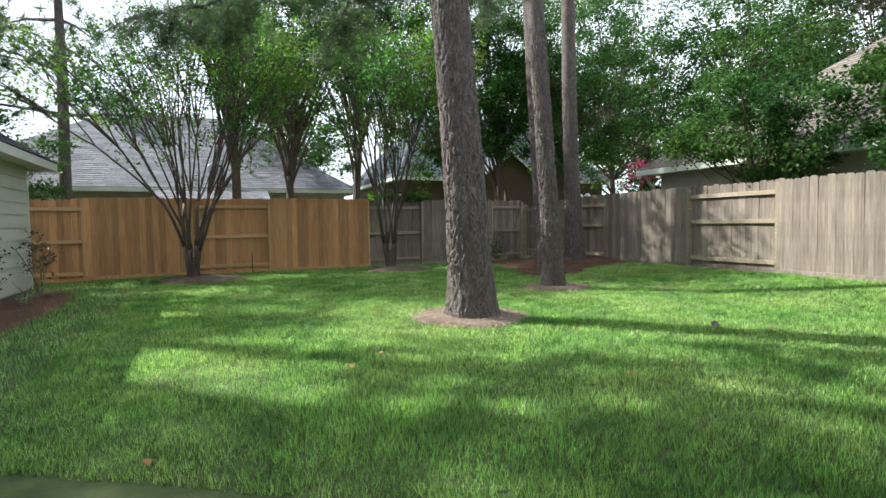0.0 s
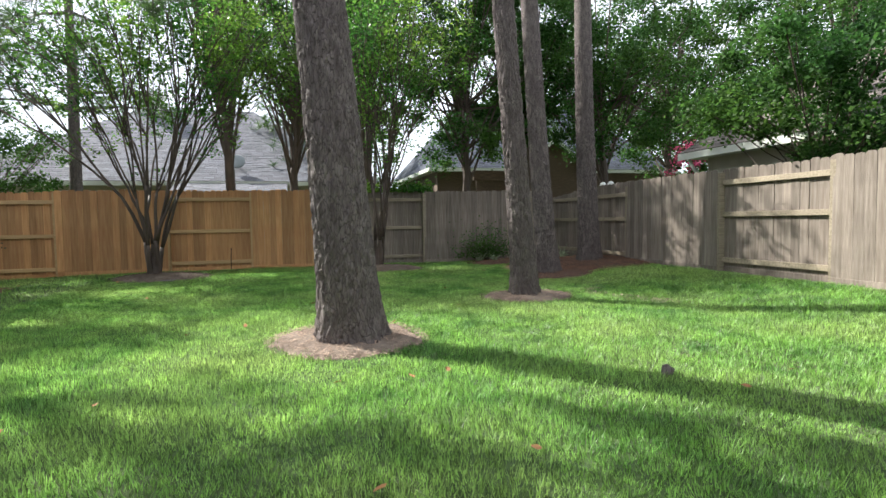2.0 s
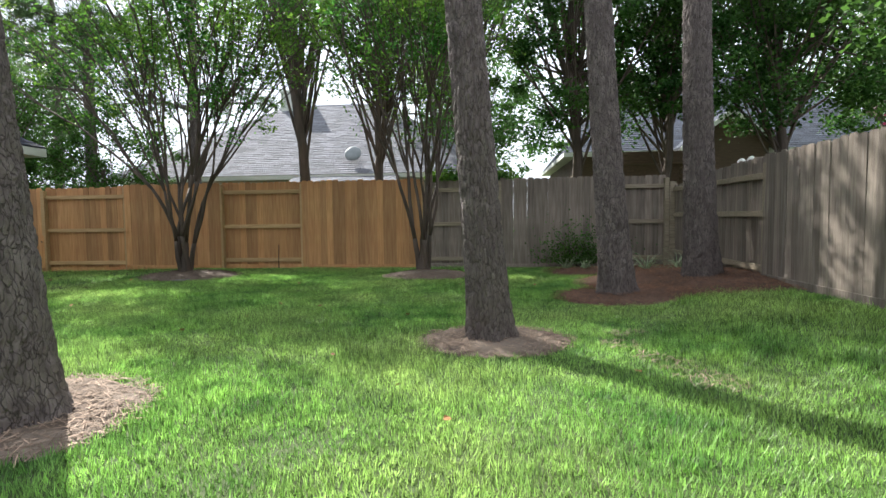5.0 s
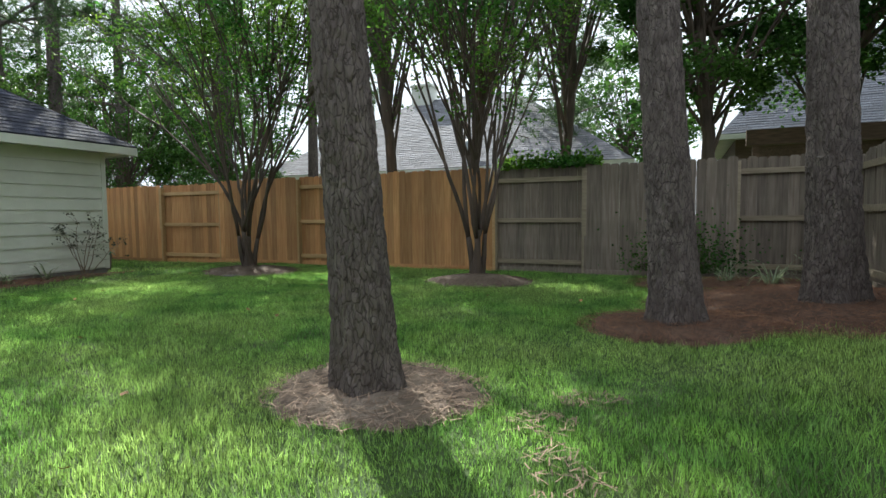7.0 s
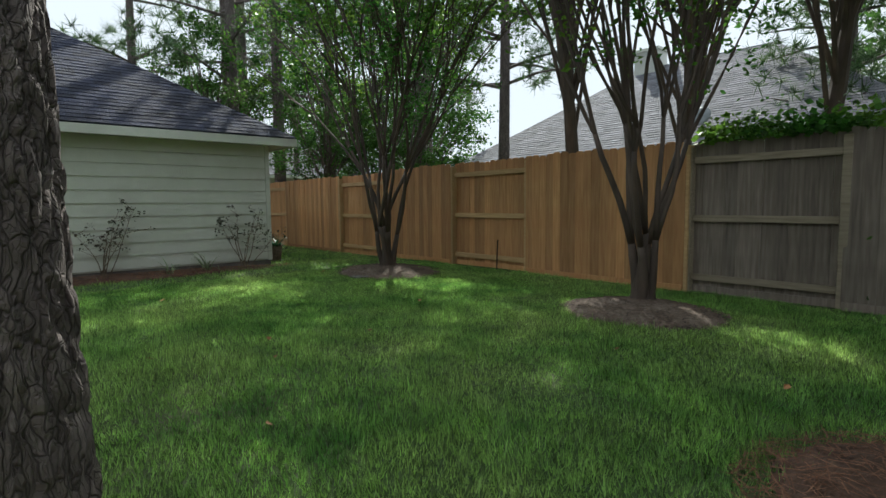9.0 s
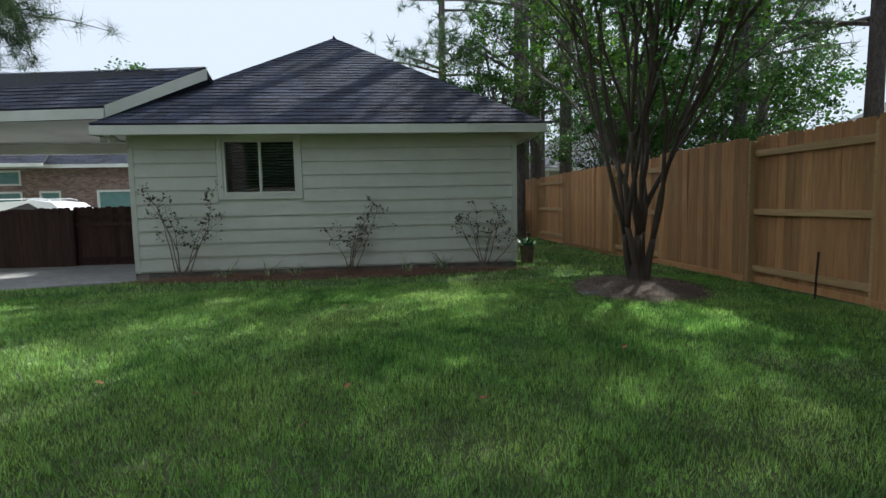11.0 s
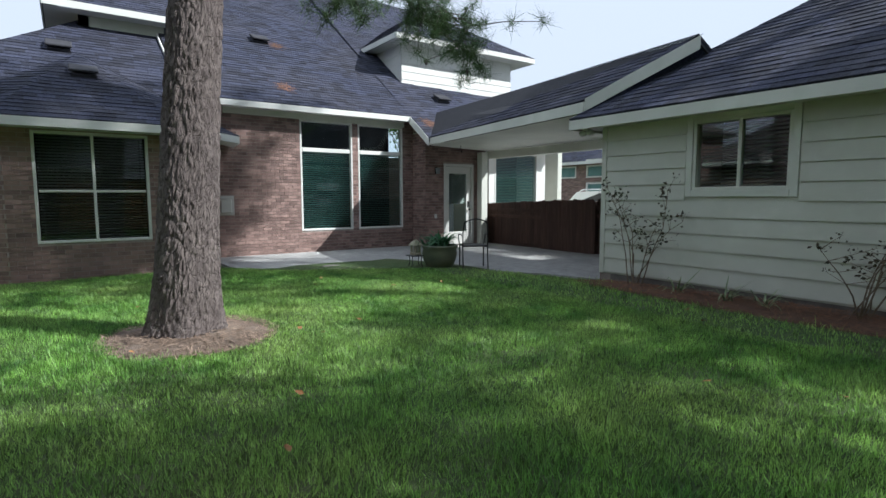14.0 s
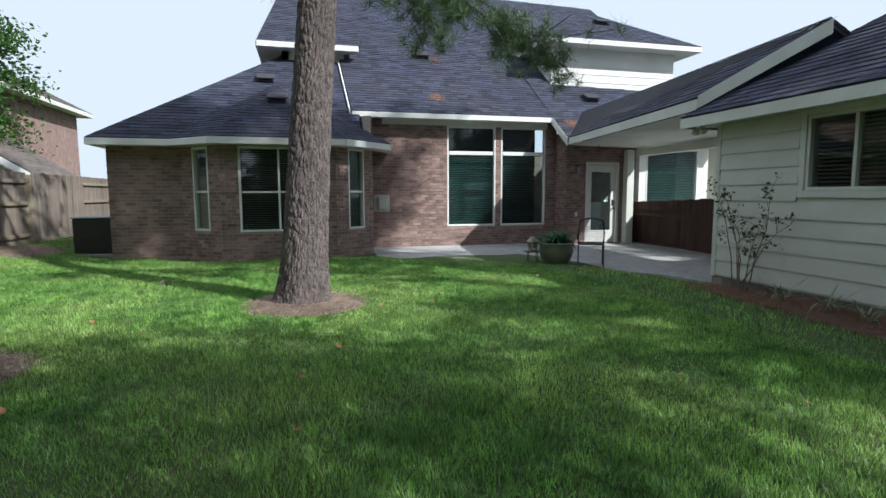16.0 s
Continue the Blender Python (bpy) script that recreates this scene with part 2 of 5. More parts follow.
# ---- helpers of the scene ----
def mesh_ob(name, verts, faces, material, parent=None, label="", loc=None):
    me = bpy.data.meshes.new(name)
    me.from_pydata([tuple(v) for v in verts], [], faces)
    me.update()
    me.materials.append(material)
    ob = new(name, me)
    if loc is not None:
        ob.location = loc
    if parent is not None:
        ob.parent = parent
    if label:
        ob["label"] = label
    return ob


def part(name, bm, material, parent=None, label=""):
    me = bpy.data.meshes.new(name)
    bm.to_mesh(me)
    bm.free()
    me.materials.append(material)
    ob = new(name, me)
    if parent is not None:
        ob.parent = parent
    if label:
        ob["label"] = label
    return ob


SHIFT = [0.0]  # where the house stands along x


def thing(name, label, category, group="", kind="", loc=(0, 0, 0), rz=0.0):
    ob = new(name)
    ob.location = (loc[0] + SHIFT[0], loc[1], loc[2])
    ob.rotation_euler = (0, 0, rz)
    return tagged(ob, label, category, group, kind)


def bx(bm, x0, x1, y0, y1, z0, z1, m=None, bevel=0.0):
    r = bmesh.ops.create_cube(bm, size=1.0)
    mat4 = Matrix.Translation(((x0 + x1) / 2, (y0 + y1) / 2, (z0 + z1) / 2)) @ Matrix.Diagonal((abs(x1 - x0), abs(y1 - y0), abs(z1 - z0), 1))
    bmesh.ops.transform(bm, matrix=(m @ mat4) if m else mat4, verts=r["verts"])
    if bevel:
        es = list({e for v in r["verts"] for e in v.link_edges})
        bmesh.ops.bevel(bm, geom=es, offset=bevel, segments=1, affect="EDGES")
    if m and m.determinant() < 0:
        bmesh.ops.reverse_faces(bm, faces=list(bm.faces))
    return bm


def box_part(name, x0, x1, y0, y1, z0, z1, material, parent=None, label="", m=None, bevel=0.004):
    return part(name, bx(bmesh.new(), x0, x1, y0, y1, z0, z1, m, bevel), material, parent, label)


def tube_data(pts, radii, n=7):
    """Rings round a bent line: vertices and faces of a tapered tube."""
    vs, fs = [], []
    up = Vector((0.31, 0.17, 0.93))
    for i, (p, r) in enumerate(zip(pts, radii)):
        d = (Vector(pts[min(i + 1, len(pts) - 1)]) - Vector(pts[max(i - 1, 0)])).normalized()
        a = d.cross(up)
        if a.length < 0.05:
            a = d.cross(Vector((1, 0, 0)))
        a.normalize()
        c = d.cross(a)
        for k in range(n):
            t = 2 * math.pi * k / n
            vs.append(Vector(p) + (a * math.cos(t) + c * math.sin(t)) * r)
    for i in range(len(pts) - 1):
        for k in range(n):
            k2 = (k + 1) % n
            fs.append((i * n + k, i * n + k2, (i + 1) * n + k2, (i + 1) * n + k))
    fs.append(tuple(range(n))[::-1])
    fs.append(tuple((len(pts) - 1) * n + k for k in range(n)))
    return vs, fs


class Geo:
    """Collects vertices and faces for one joined mesh."""

    def __init__(self):
        self.v, self.f = [], []

    def add(self, vs, fs):
        o = len(self.v)
        self.v.extend(vs)
        self.f.extend(tuple(i + o for i in f) for f in fs)

    def tube(self, pts, radii, n=7):
        self.add(*tube_data(pts, radii, n))

    def quad(self, a, b, c, d):
        self.add([a, b, c, d], [(0, 1, 2, 3)])

    def box(self, x0, x1, y0, y1, z0, z1):
        self.add([(x0, y0, z0), (x1, y0, z0), (x1, y1, z0), (x0, y1, z0), (x0, y0, z1), (x1, y0, z1), (x1, y1, z1), (x0, y1, z1)],
                 [(0, 3, 2, 1), (4, 5, 6, 7), (0, 1, 5, 4), (1, 2, 6, 5), (2, 3, 7, 6), (3, 0, 4, 7)])

    def make(self, name, material, parent=None, label=""):
        return mesh_ob(name, self.v, self.f, material, parent, label)


def fast_mesh(name, co, per, material, parent=None, label="", smooth=False):
    """A mesh of many small alike polygons: co is (count, per, 3)."""
    n = co.shape[0]
    me = bpy.data.meshes.new(name)
    me.vertices.add(n * per)
    me.vertices.foreach_set("co", co.astype(np.float32).ravel())
    me.loops.add(n * per)
    me.loops.foreach_set("vertex_index", np.arange(n * per, dtype=np.int32))
    me.polygons.add(n)
    me.polygons.foreach_set("loop_start", np.arange(0, n * per, per, dtype=np.int32))
    me.update(calc_edges=True)
    me.materials.append(material)
    ob = new(name, me)
    if parent is not None:
        ob.parent = parent
    if label:
        ob["label"] = label
    return ob


def leaves(name, centres, size, material, parent, rng, droop=0.25, slim=0.5, label=""):
    """Small pointed leaves at the given places, each a creased diamond."""
    n = len(centres)
    c = np.asarray(centres)
    d = rng.normal(size=(n, 3))
    d[:, 2] = d[:, 2] * 0.6 - droop
    d /= np.linalg.norm(d, axis=1)[:, None]
    s = np.cross(d, rng.normal(size=(n, 3)))
    s /= np.linalg.norm(s, axis=1)[:, None] + 1e-6
    u = np.cross(d, s)
    L = (size * rng.uniform(0.6, 1.25, n))[:, None]
    co = np.stack([c - d * L * 0.5, c + s * L * slim * 0.5 + u * L * 0.08, c + d * L * 0.5, c - s * L * slim * 0.5 + u * L * 0.08], axis=1)
    return fast_mesh(name, co, 4, material, parent, label)


def gz(x, y):
    """Height of the lawn."""
    def ss(t):
        t = min(max(t, 0.0), 1.0)
        return t * t * (3 - 2 * t)
    return 0.02 + 0.2 * ss((x - 7.6) / 2.3) * ss((14 - y) / 4 + 0.4) - 0.12 * ss((3.0 - y) / 4.5) * (1 - ss((x - 5) / 4)) - 0.05 * ss((-1.5 - x) / 2) - 0.07 * ss((-1.5 - x) / 1.2) * ss((6.2 - y) / 1.2)


def gz_many(X, Y):
    """The same height for arrays."""
    def ss(t):
        t = np.clip(t, 0.0, 1.0)
        return t * t * (3 - 2 * t)
    return 0.02 + 0.2 * ss((X - 7.6) / 2.3) * ss((14 - Y) / 4 + 0.4) - 0.12 * ss((3.0 - Y) / 4.5) * (1 - ss((X - 5) / 4)) - 0.05 * ss((-1.5 - X) / 2) - 0.07 * ss((-1.5 - X) / 1.2) * ss((6.2 - Y) / 1.2)


# ---- ground ----
def spaced(lo, hi, step, far):
    a = [-v for v in far[::-1]] + list(np.arange(lo, hi + 0.01, step)) + list(far)
    return sorted(set(float(round(v, 3)) for v in a))


gxs, gys = spaced(-14, 14, 0.5, (18, 26, 40, 70, 140, 400)), spaced(-12, 18, 0.5, (22, 30, 45, 75, 140, 400))
gv = [(x, y, gz(x, y) + (0.012 * noise.noise((x * 1.3, y * 1.3, 0)) if abs(x) < 14 else 0)) for y in gys for x in gxs]
nx = len(gxs)
gf = [(j * nx + i, j * nx + i + 1, (j + 1) * nx + i + 1, (j + 1) * nx + i) for j in range(len(gys) - 1) for i in range(nx - 1)]
tagged(mesh_ob("ground", gv, gf, M_SOIL), "green lawn ground running under fences to the distance", "ground", kind="structure")

BEDS = []  # (x, y, radius x, radius y, turn)


def bed(x, y, rx, ry, material, label, h=0.05, turn=0.0, seed=1):
    """A low mound with an uneven rim round a trunk."""
    vs, fs = [], []
    rings, n = 7, 40
    for i in range(rings + 1):
        q = i / rings
        for k in range(n):
            a = 2 * math.pi * k / n
            w = q * (1 + 0.13 * noise.noise((math.cos(a) * 1.4 + seed * 5, math.sin(a) * 1.4, seed)))
            px, py = rx * w * math.cos(a), ry * w * math.sin(a)
            X, Y = x + px * math.cos(turn) - py * math.sin(turn), y + px * math.sin(turn) + py * math.cos(turn)
            Z = gz(X, Y) + 0.016 + h * (1 - q ** 2.2) + 0.014 * noise.noise((X * 6, Y * 6, 1)) - (0.05 if i == rings else 0)
            vs.append((X, Y, Z))
    for i in range(rings):
        for k in range(n):
            k2 = (k + 1) % n
            fs.append((i * n + k, i * n + k2, (i + 1) * n + k2, (i + 1) * n + k))
    ob = mesh_ob("mulch_bed", vs, fs, material)
    for p in ob.data.polygons:
        p.use_smooth = True
    BEDS.append((x, y, rx, ry, turn))
    return tagged(ob, label, "mulch bed", "mulch beds in the lawn", "structure")


T1, T2, T3, T4 = (3.42, 5.76), (6.15, 7.90), (9.29, 11.40), (7.93, 10.63)
C1, C2 = (-0.02, 13.32), (4.81, 13.50)
bed(3.42, 5.85, 0.76, 0.8, M_MULCH, "pale dry mulch and pine needles round a pine trunk", seed=1)
bed(6.22, 7.9, 0.7, 0.62, M_MULCH, "pale dry mulch and sand round a pine trunk", seed=2)
bed(0.1, 13.25, 1.05, 0.85, M_MULCH, "bark chip mulch round a crape myrtle", 0.09, seed=3)
bed(4.95, 13.2, 0.88, 0.75, M_MULCH, "bark chip mulch round a crape myrtle", 0.11, seed=4)
bed(7.95, 10.55, 0.95, 0.85, M_REDBED, "reddish pine straw round a pine trunk", seed=5)
bed(9.15, 11.6, 1.5, 1.9, M_REDBED, "reddish pine straw in the fence corner", 0.06, 0.5, seed=6)
bed(8.6, 13.9, 1.5, 0.9, M_REDBED, "reddish pine straw bed along the old fence", 0.05, seed=7)
bed(-2.45, 9.0, 0.62, 3.5, M_REDBED, "narrow pine straw bed along the garage wall", 0.02, seed=8)
bed(9.4, -0.6, 0.8, 1.2, M_MULCH, "dry leaf litter beside the house", 0.02, seed=10)

# patio slab with a curved edge towards the lawn
PATIO = [(1.75, -1.6), (1.75, 0.35), (1.45, 1.35), (0.9, 1.95), (0.0, 2.55), (-1.1, 3.2), (-2.1, 3.95), (-2.7, 4.5), (-2.95, 5.77), (-12.0, 5.77), (-12.0, -1.6)]


def in_patio(x, y):
    inside = False
    for (x0, y0), (x1, y1) in zip(PATIO, PATIO[1:] + PATIO[:1]):
        if (y0 > y) != (y1 > y) and x < (x1 - x0) * (y - y0) / (y1 - y0) + x0:
            inside = not inside
    return inside


bm = bmesh.new()
f = bm.faces.new([bm.verts.new((x, y, -0.035)) for x, y in PATIO])
bmesh.ops.triangulate(bm, faces=[f])
r = bmesh.ops.extrude_face_region(bm, geom=list(bm.faces))
bmesh.ops.translate(bm, vec=(0, 0, -0.25), verts=[v for v in r["geom"] if isinstance(v, bmesh.types.BMVert)])
bmesh.ops.recalc_face_normals(bm, faces=list(bm.faces))
tagged(part("pavement", bm, M_CONC), "grey concrete patio and drive with a curved edge", "patio", kind="structure")
bm = bmesh.new()
bmesh.ops.create_cone(bm, segments=28, radius1=0.2, radius2=0.19, depth=0.03, cap_ends=True, matrix=Matrix.Translation((0.1, 1.5, -0.025)))
tagged(part("drain_cover", bm, M_FOUND), "round drain cover set in the concrete patio", "drain cover")

# ---- fences ----
PICKETS = {}


def picket_mesh(key, material, w, h, t, ear):
    if key not in PICKETS:
        prof = [(-w / 2, 0), (w / 2, 0), (w / 2, h - ear), (w / 2 - ear, h), (-w / 2 + ear, h), (-w / 2, h - ear)]
        me = bpy.data.meshes.new("picket")
        vs = [(x, -t / 2, z) for x, z in prof] + [(x, t / 2, z) for x, z in prof]
        fs = [tuple(range(6)), tuple(range(11, 5, -1))] + [(i, i + 6, (i + 1) % 6 + 6, (i + 1) % 6) for i in range(6)]
        me.from_pydata(vs, [], fs)
        me.materials.append(material)
        PICKETS[key] = me
    return PICKETS[key]


def fence(name, label, p0, p1, sections, material, rail_mat, height, front, seed, top=0.0, skip=None, gap=0.143):
    """A board fence from p0 to p1. sections: (from, to, recessed) in metres along it; front: unit normal to the yard side."""
    rng = random.Random(seed)
    d = (Vector(p1) - Vector(p0))
    L = d.length
    d.normalize()
    fr = Vector(front)
    ang = math.atan2(d.y, d.x)
    root = thing(name, label, "fence", kind="structure")
    for s0, s1, rec in sections:
        base = Vector(p0) + d * s0
        n = max(1, round((s1 - s0) / gap))
        step = (s1 - s0) / n
        off = -0.075 if rec else 0.045
        for i in range(n):
            s = s0 + (i + 0.5) * step
            q = Vector(p0) + d * s + fr * off
            z0 = gz(q.x, q.y) + 0.02 + rng.uniform(0, 0.015)
            h = height + rng.uniform(-0.012, 0.012)
            key = (name, s0, round(h, 2))
            ob = new("picket", picket_mesh(key, material, step - 0.002, round(h, 2), 0.018, 0.028))
            ob.location = (q.x, q.y, z0)
            ob.rotation_euler = (rng.uniform(-0.006, 0.006), rng.uniform(-0.0012, 0.0012), ang + rng.uniform(-0.012, 0.012))
            ob.parent = root
        zc = gz((base + d * (s1 - s0) / 2).x, (base + d * (s1 - s0) / 2).y)
        for zr in (0.2, 0.98, height - 0.2):
            m = Matrix.Translation((*(base + fr * (-0.035 if rec else 0.0)), zc + zr)) @ Matrix.Rotation(ang, 4, "Z")
            sgn = 1 if Vector((-d.y, d.x)).dot(fr) > 0 else -1
            box_part("rail", 0.03, s1 - s0 - 0.03, -0.019 * sgn, 0.019 * sgn, -0.043, 0.043, rail_mat, root, "", m, 0.004)
        bottom = Matrix.Translation((*(base + fr * (off + 0.012)), zc)) @ Matrix.Rotation(ang, 4, "Z")
        box_part("kick_board", 0.01, s1 - s0 - 0.01, -0.012, 0.012, -0.08, 0.09, material, root, "", bottom, 0.003)
        for s in ((s0,) if s1 < sections[-1][1] else (s0, s1)):
            m = Matrix.Translation((*(Vector(p0) + d * s + fr * -0.02), zc)) @ Matrix.Rotation(ang, 4, "Z")
            box_part("post", -0.045, 0.045, -0.07, 0.07, -0.1, height - 0.03, rail_mat, root, "", m, 0.005)
    return root


fence("fence_back_new", "new orange cedar board fence with alternating panels", (-13.5, 14.97), (4.6, 14.97),
      [(0, 3.1, False), (3.1, 5.7, True), (5.7, 8.95, False), (8.95, 11.05, True), (11.05, 13.4, False), (13.4, 15.35, True), (15.35, 18.1, False)],
      M_CEDAR, M_CEDAR_RAIL, 1.97, (0, -1), 3)
fence("fence_side_new", "new orange cedar board fence closing the side passage", (-13.5, 11.6), (-13.5, 14.95), [(0, 3.3, False)], M_CEDAR, M_CEDAR_RAIL, 1.97, (1, 0), 4)
fence("fence_back_old", "weathered grey board fence with alternating panels", (4.6, 15.0), (9.98, 15.0),
      [(0.02, 1.73, True), (1.73, 4.15, False), (4.15, 5.3, True)], M_GREY, M_GREY_RAIL, 1.94, (0, -1), 5, gap=0.148)
fence("fence_right_old", "weathered grey board fence in patchy sunlight", (10.0, -9.0), (10.0, 15.0),
      [(0, 3.0, True), (3.0, 6.2, False), (6.2, 8.4, True), (8.4, 11.0, False), (11.0, 13.1, True), (13.1, 15.25, False), (15.25, 17.3, True), (17.3, 19.95, False), (19.95, 23.98, True)],
      M_GREY, M_GREY_RAIL, 1.72, (-1, 0), 6, gap=0.148)
fence("fence_drive", "low dark brown stained board fence across the drive", (-6.0, -1.35), (-6.0, 5.7),
      [(0, 2.6, True), (2.6, 4.3, False), (4.3, 7.05, True)], M_DARKF, M_DARKF, 1.36, (1, 0), 7, gap=0.135)


# ---- walls, roofs and windows ----
OUT_SIDE = [1]


def frame_matrix(o, d):
    """A wall's own frame: x along the wall, y outwards, z up. Outwards lies to the left of d, or to its right where OUT_SIDE is -1."""
    k = OUT_SIDE[0]
    return Matrix(((d[0], -d[1] * k, 0, o[0]), (d[1], d[0] * k, 0, o[1]), (0, 0, 1, 0), (0, 0, 0, 1)))


def wall_cells(length, z0, z1, holes):
    xs = sorted({0, length, *[h[0] for h in holes], *[h[1] for h in holes]})
    zs = sorted({z0, z1, *[h[2] for h in holes], *[h[3] for h in holes]})
    for a, b in zip(xs, xs[1:]):
        for c, d in zip(zs, zs[1:]):
            cx, cz = (a + b) / 2, (c + d) / 2
            if not any(h[0] < cx < h[1] and h[2] < cz < h[3] for h in holes):
                yield a, b, c, d


def plain_wall(name, o, d, length, z0, z1, holes, material, parent, thick=0.2, label=""):
    m = frame_matrix(o, d)
    cells = list(wall_cells(length, z0, z1, holes))
    xs, zs = sorted({v for q in cells for v in q[:2]}), sorted({v for q in cells for v in q[2:]})
    full = {(xs.index(a), zs.index(c)) for a, b, c, e in cells}
    at, vs, fs = {}, [], []

    def v(i, k, y):
        if (i, k, y) not in at:
            at[i, k, y] = len(vs)
            vs.append(m @ Vector((xs[i], -thick * y, zs[k])))
        return at[i, k, y]
    for i, k in full:
        fs.append((v(i, k, 0), v(i, k + 1, 0), v(i + 1, k + 1, 0), v(i + 1, k, 0)))
        fs.append((v(i, k, 1), v(i + 1, k, 1), v(i + 1, k + 1, 1), v(i, k + 1, 1)))
        for di, dk, p, q in ((-1, 0, (i, k), (i, k + 1)), (1, 0, (i + 1, k + 1), (i + 1, k)), (0, -1, (i + 1, k), (i, k)), (0, 1, (i, k + 1), (i + 1, k + 1))):
            if (i + di, k + dk) not in full:
                fs.append((v(*p, 0), v(*p, 1), v(*q, 1), v(*q, 0)))
    return mesh_ob(name, vs, fs, material, parent, label)


BRICK_ME = []


def brick_wall(o, d, length, z0, z1, holes, parent, pieces=0):
    """A mortar wall with bricks standing proud of it; the first pieces bricks are objects of their own."""
    m = frame_matrix(o, d)
    wall = plain_wall("wall", o, d, length, z0, z1, holes, M_MORTAR, parent)
    rng = random.Random(int(length * 100) + int(z1 * 10))
    BL, BH, J = 0.203, 0.066, 0.011
    if not BRICK_ME:
        me = bpy.data.meshes.new("brick")
        g = Geo()
        g.box(0, BL, -0.02, 0.0, 0, BH)
        me.from_pydata(g.v, [], g.f)
        me.materials.append(M_BRICK)
        BRICK_ME.append(me)
    g, count, row, z = Geo(), 0, 0, z0
    while z + BH < z1:
        x = -(BL + J) / 2 * (row % 2)
        while x < length:
            spans = [(max(x, 0.0), min(x + BL, length))]
            for h in holes:
                if h[2] < z + BH and h[3] > z:
                    spans = [s for a, b in spans for s in ((a, min(b, h[0])), (max(a, h[1]), b)) if s[1] - s[0] > 0.03]
            for a, b in spans:
                proud = 0.009 + rng.uniform(-0.002, 0.003)
                if abs(b - a - BL) < 1e-6 and count < pieces:
                    ob = new("brick", BRICK_ME[0])
                    ob.matrix_basis = m @ Matrix.Translation((a, proud, z))
                    ob.parent = wall
                    count += 1
                elif b - a > 0.03:
                    g.box(a, b, -0.02, proud, z, z + BH)
            x += BL + J
        z += BH + J
        row += 1
    if g.v:
        g.v = [m @ Vector(v) for v in g.v]
        tagged(g.make("brickwork", M_BRICKJ, wall), kind="stuff")
    return wall


def window(name, label, o, d, s0, s1, z0, z1, trim, parent=None, mullions=(0.5,), transoms=(0.5,), blind=M_BLIND, tilt=0.6, trim_w=0.045, casing=0.0, upper=None):
    """A window in a wall's opening: frame, bars, panes, blinds and a near-black sheet for the dim room behind."""
    m = frame_matrix(o, d)
    root = thing(name, label, "window", kind="structure")

    def b(nm, x0, x1, y0, y1, za, zb, mat_, bev=0.004):
        return box_part(nm, x0, x1, y0, y1, za, zb, mat_, root, "", m, bev)
    w = trim_w
    b("window_frame", s0, s0 + w, -0.1, 0.012, z0, z1, trim)
    b("window_frame", s1 - w, s1, -0.1, 0.012, z0, z1, trim)
    b("window_frame", s0 + w, s1 - w, -0.1, 0.012, z1 - w, z1, trim)
    b("window_sill", s0 + w, s1 - w, -0.1, 0.018, z0, z0 + w, trim)
    if casing:
        b("casing", s0 - casing, s0 - 0.002, 0.002, 0.03, z0 - casing, z1 + casing, trim)
        b("casing", s1 + 0.002, s1 + casing, 0.002, 0.03, z0 - casing, z1 + casing, trim)
        b("casing", s0, s1, 0.002, 0.03, z1 + 0.002, z1 + casing, trim)
        b("casing", s0, s1, 0.002, 0.036, z0 - casing, z0 - 0.002, trim)
    xs = [s0 + w] + [s0 + (s1 - s0) * q for q in mullions] + [s1 - w]
    for q in mullions:
        c = s0 + (s1 - s0) * q
        b("mullion", c - 0.022, c + 0.022, -0.08, 0.006, z0 + w, z1 - w, trim)
    zs = [z0 + w] + [z0 + (z1 - z0) * q for q in transoms] + [z1 - w]
    for q in transoms:
        c = z0 + (z1 - z0) * q
        for xa, xb in zip(xs, xs[1:]):
            b("bar", xa + 0.022, xb - 0.022, -0.075, 0.004, c - (upper or 0.022), c + (upper or 0.022), trim)
    for xa, xb in zip(xs, xs[1:]):
        for za, zb in zip(zs, zs[1:]):
            p = b("pane", xa + 0.01, xb - 0.01, -0.052, -0.046, za + 0.01, zb - 0.01, M_GLASS, 0)
            p.visible_shadow = False
    g = Geo()
    z = z0 + 0.06
    top = z1 - 0.05 if not upper else z0 + (z1 - z0) * transoms[0] - 0.05
    while z < top:
        h = 0.024 * math.sin(tilt)
        dd = 0.024 * math.cos(tilt)
        g.add([(s0 + 0.06, -0.12 - dd, z - h), (s1 - 0.06, -0.12 - dd, z - h), (s1 - 0.06, -0.12 + dd, z + h), (s0 + 0.06, -0.12 + dd, z + h)], [(0, 1, 2, 3)])
        z += 0.05
    g.v = [m @ Vector(v) for v in g.v]
    tagged(g.make("blind", blind, root, "closed slatted blind behind the glass"), kind="stuff")
    # the room's dimness is put into this sheet's colour
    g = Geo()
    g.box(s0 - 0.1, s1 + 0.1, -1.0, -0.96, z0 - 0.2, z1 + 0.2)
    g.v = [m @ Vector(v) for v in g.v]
    g.make("gloom_sheet", M_DARK, root)
    return root


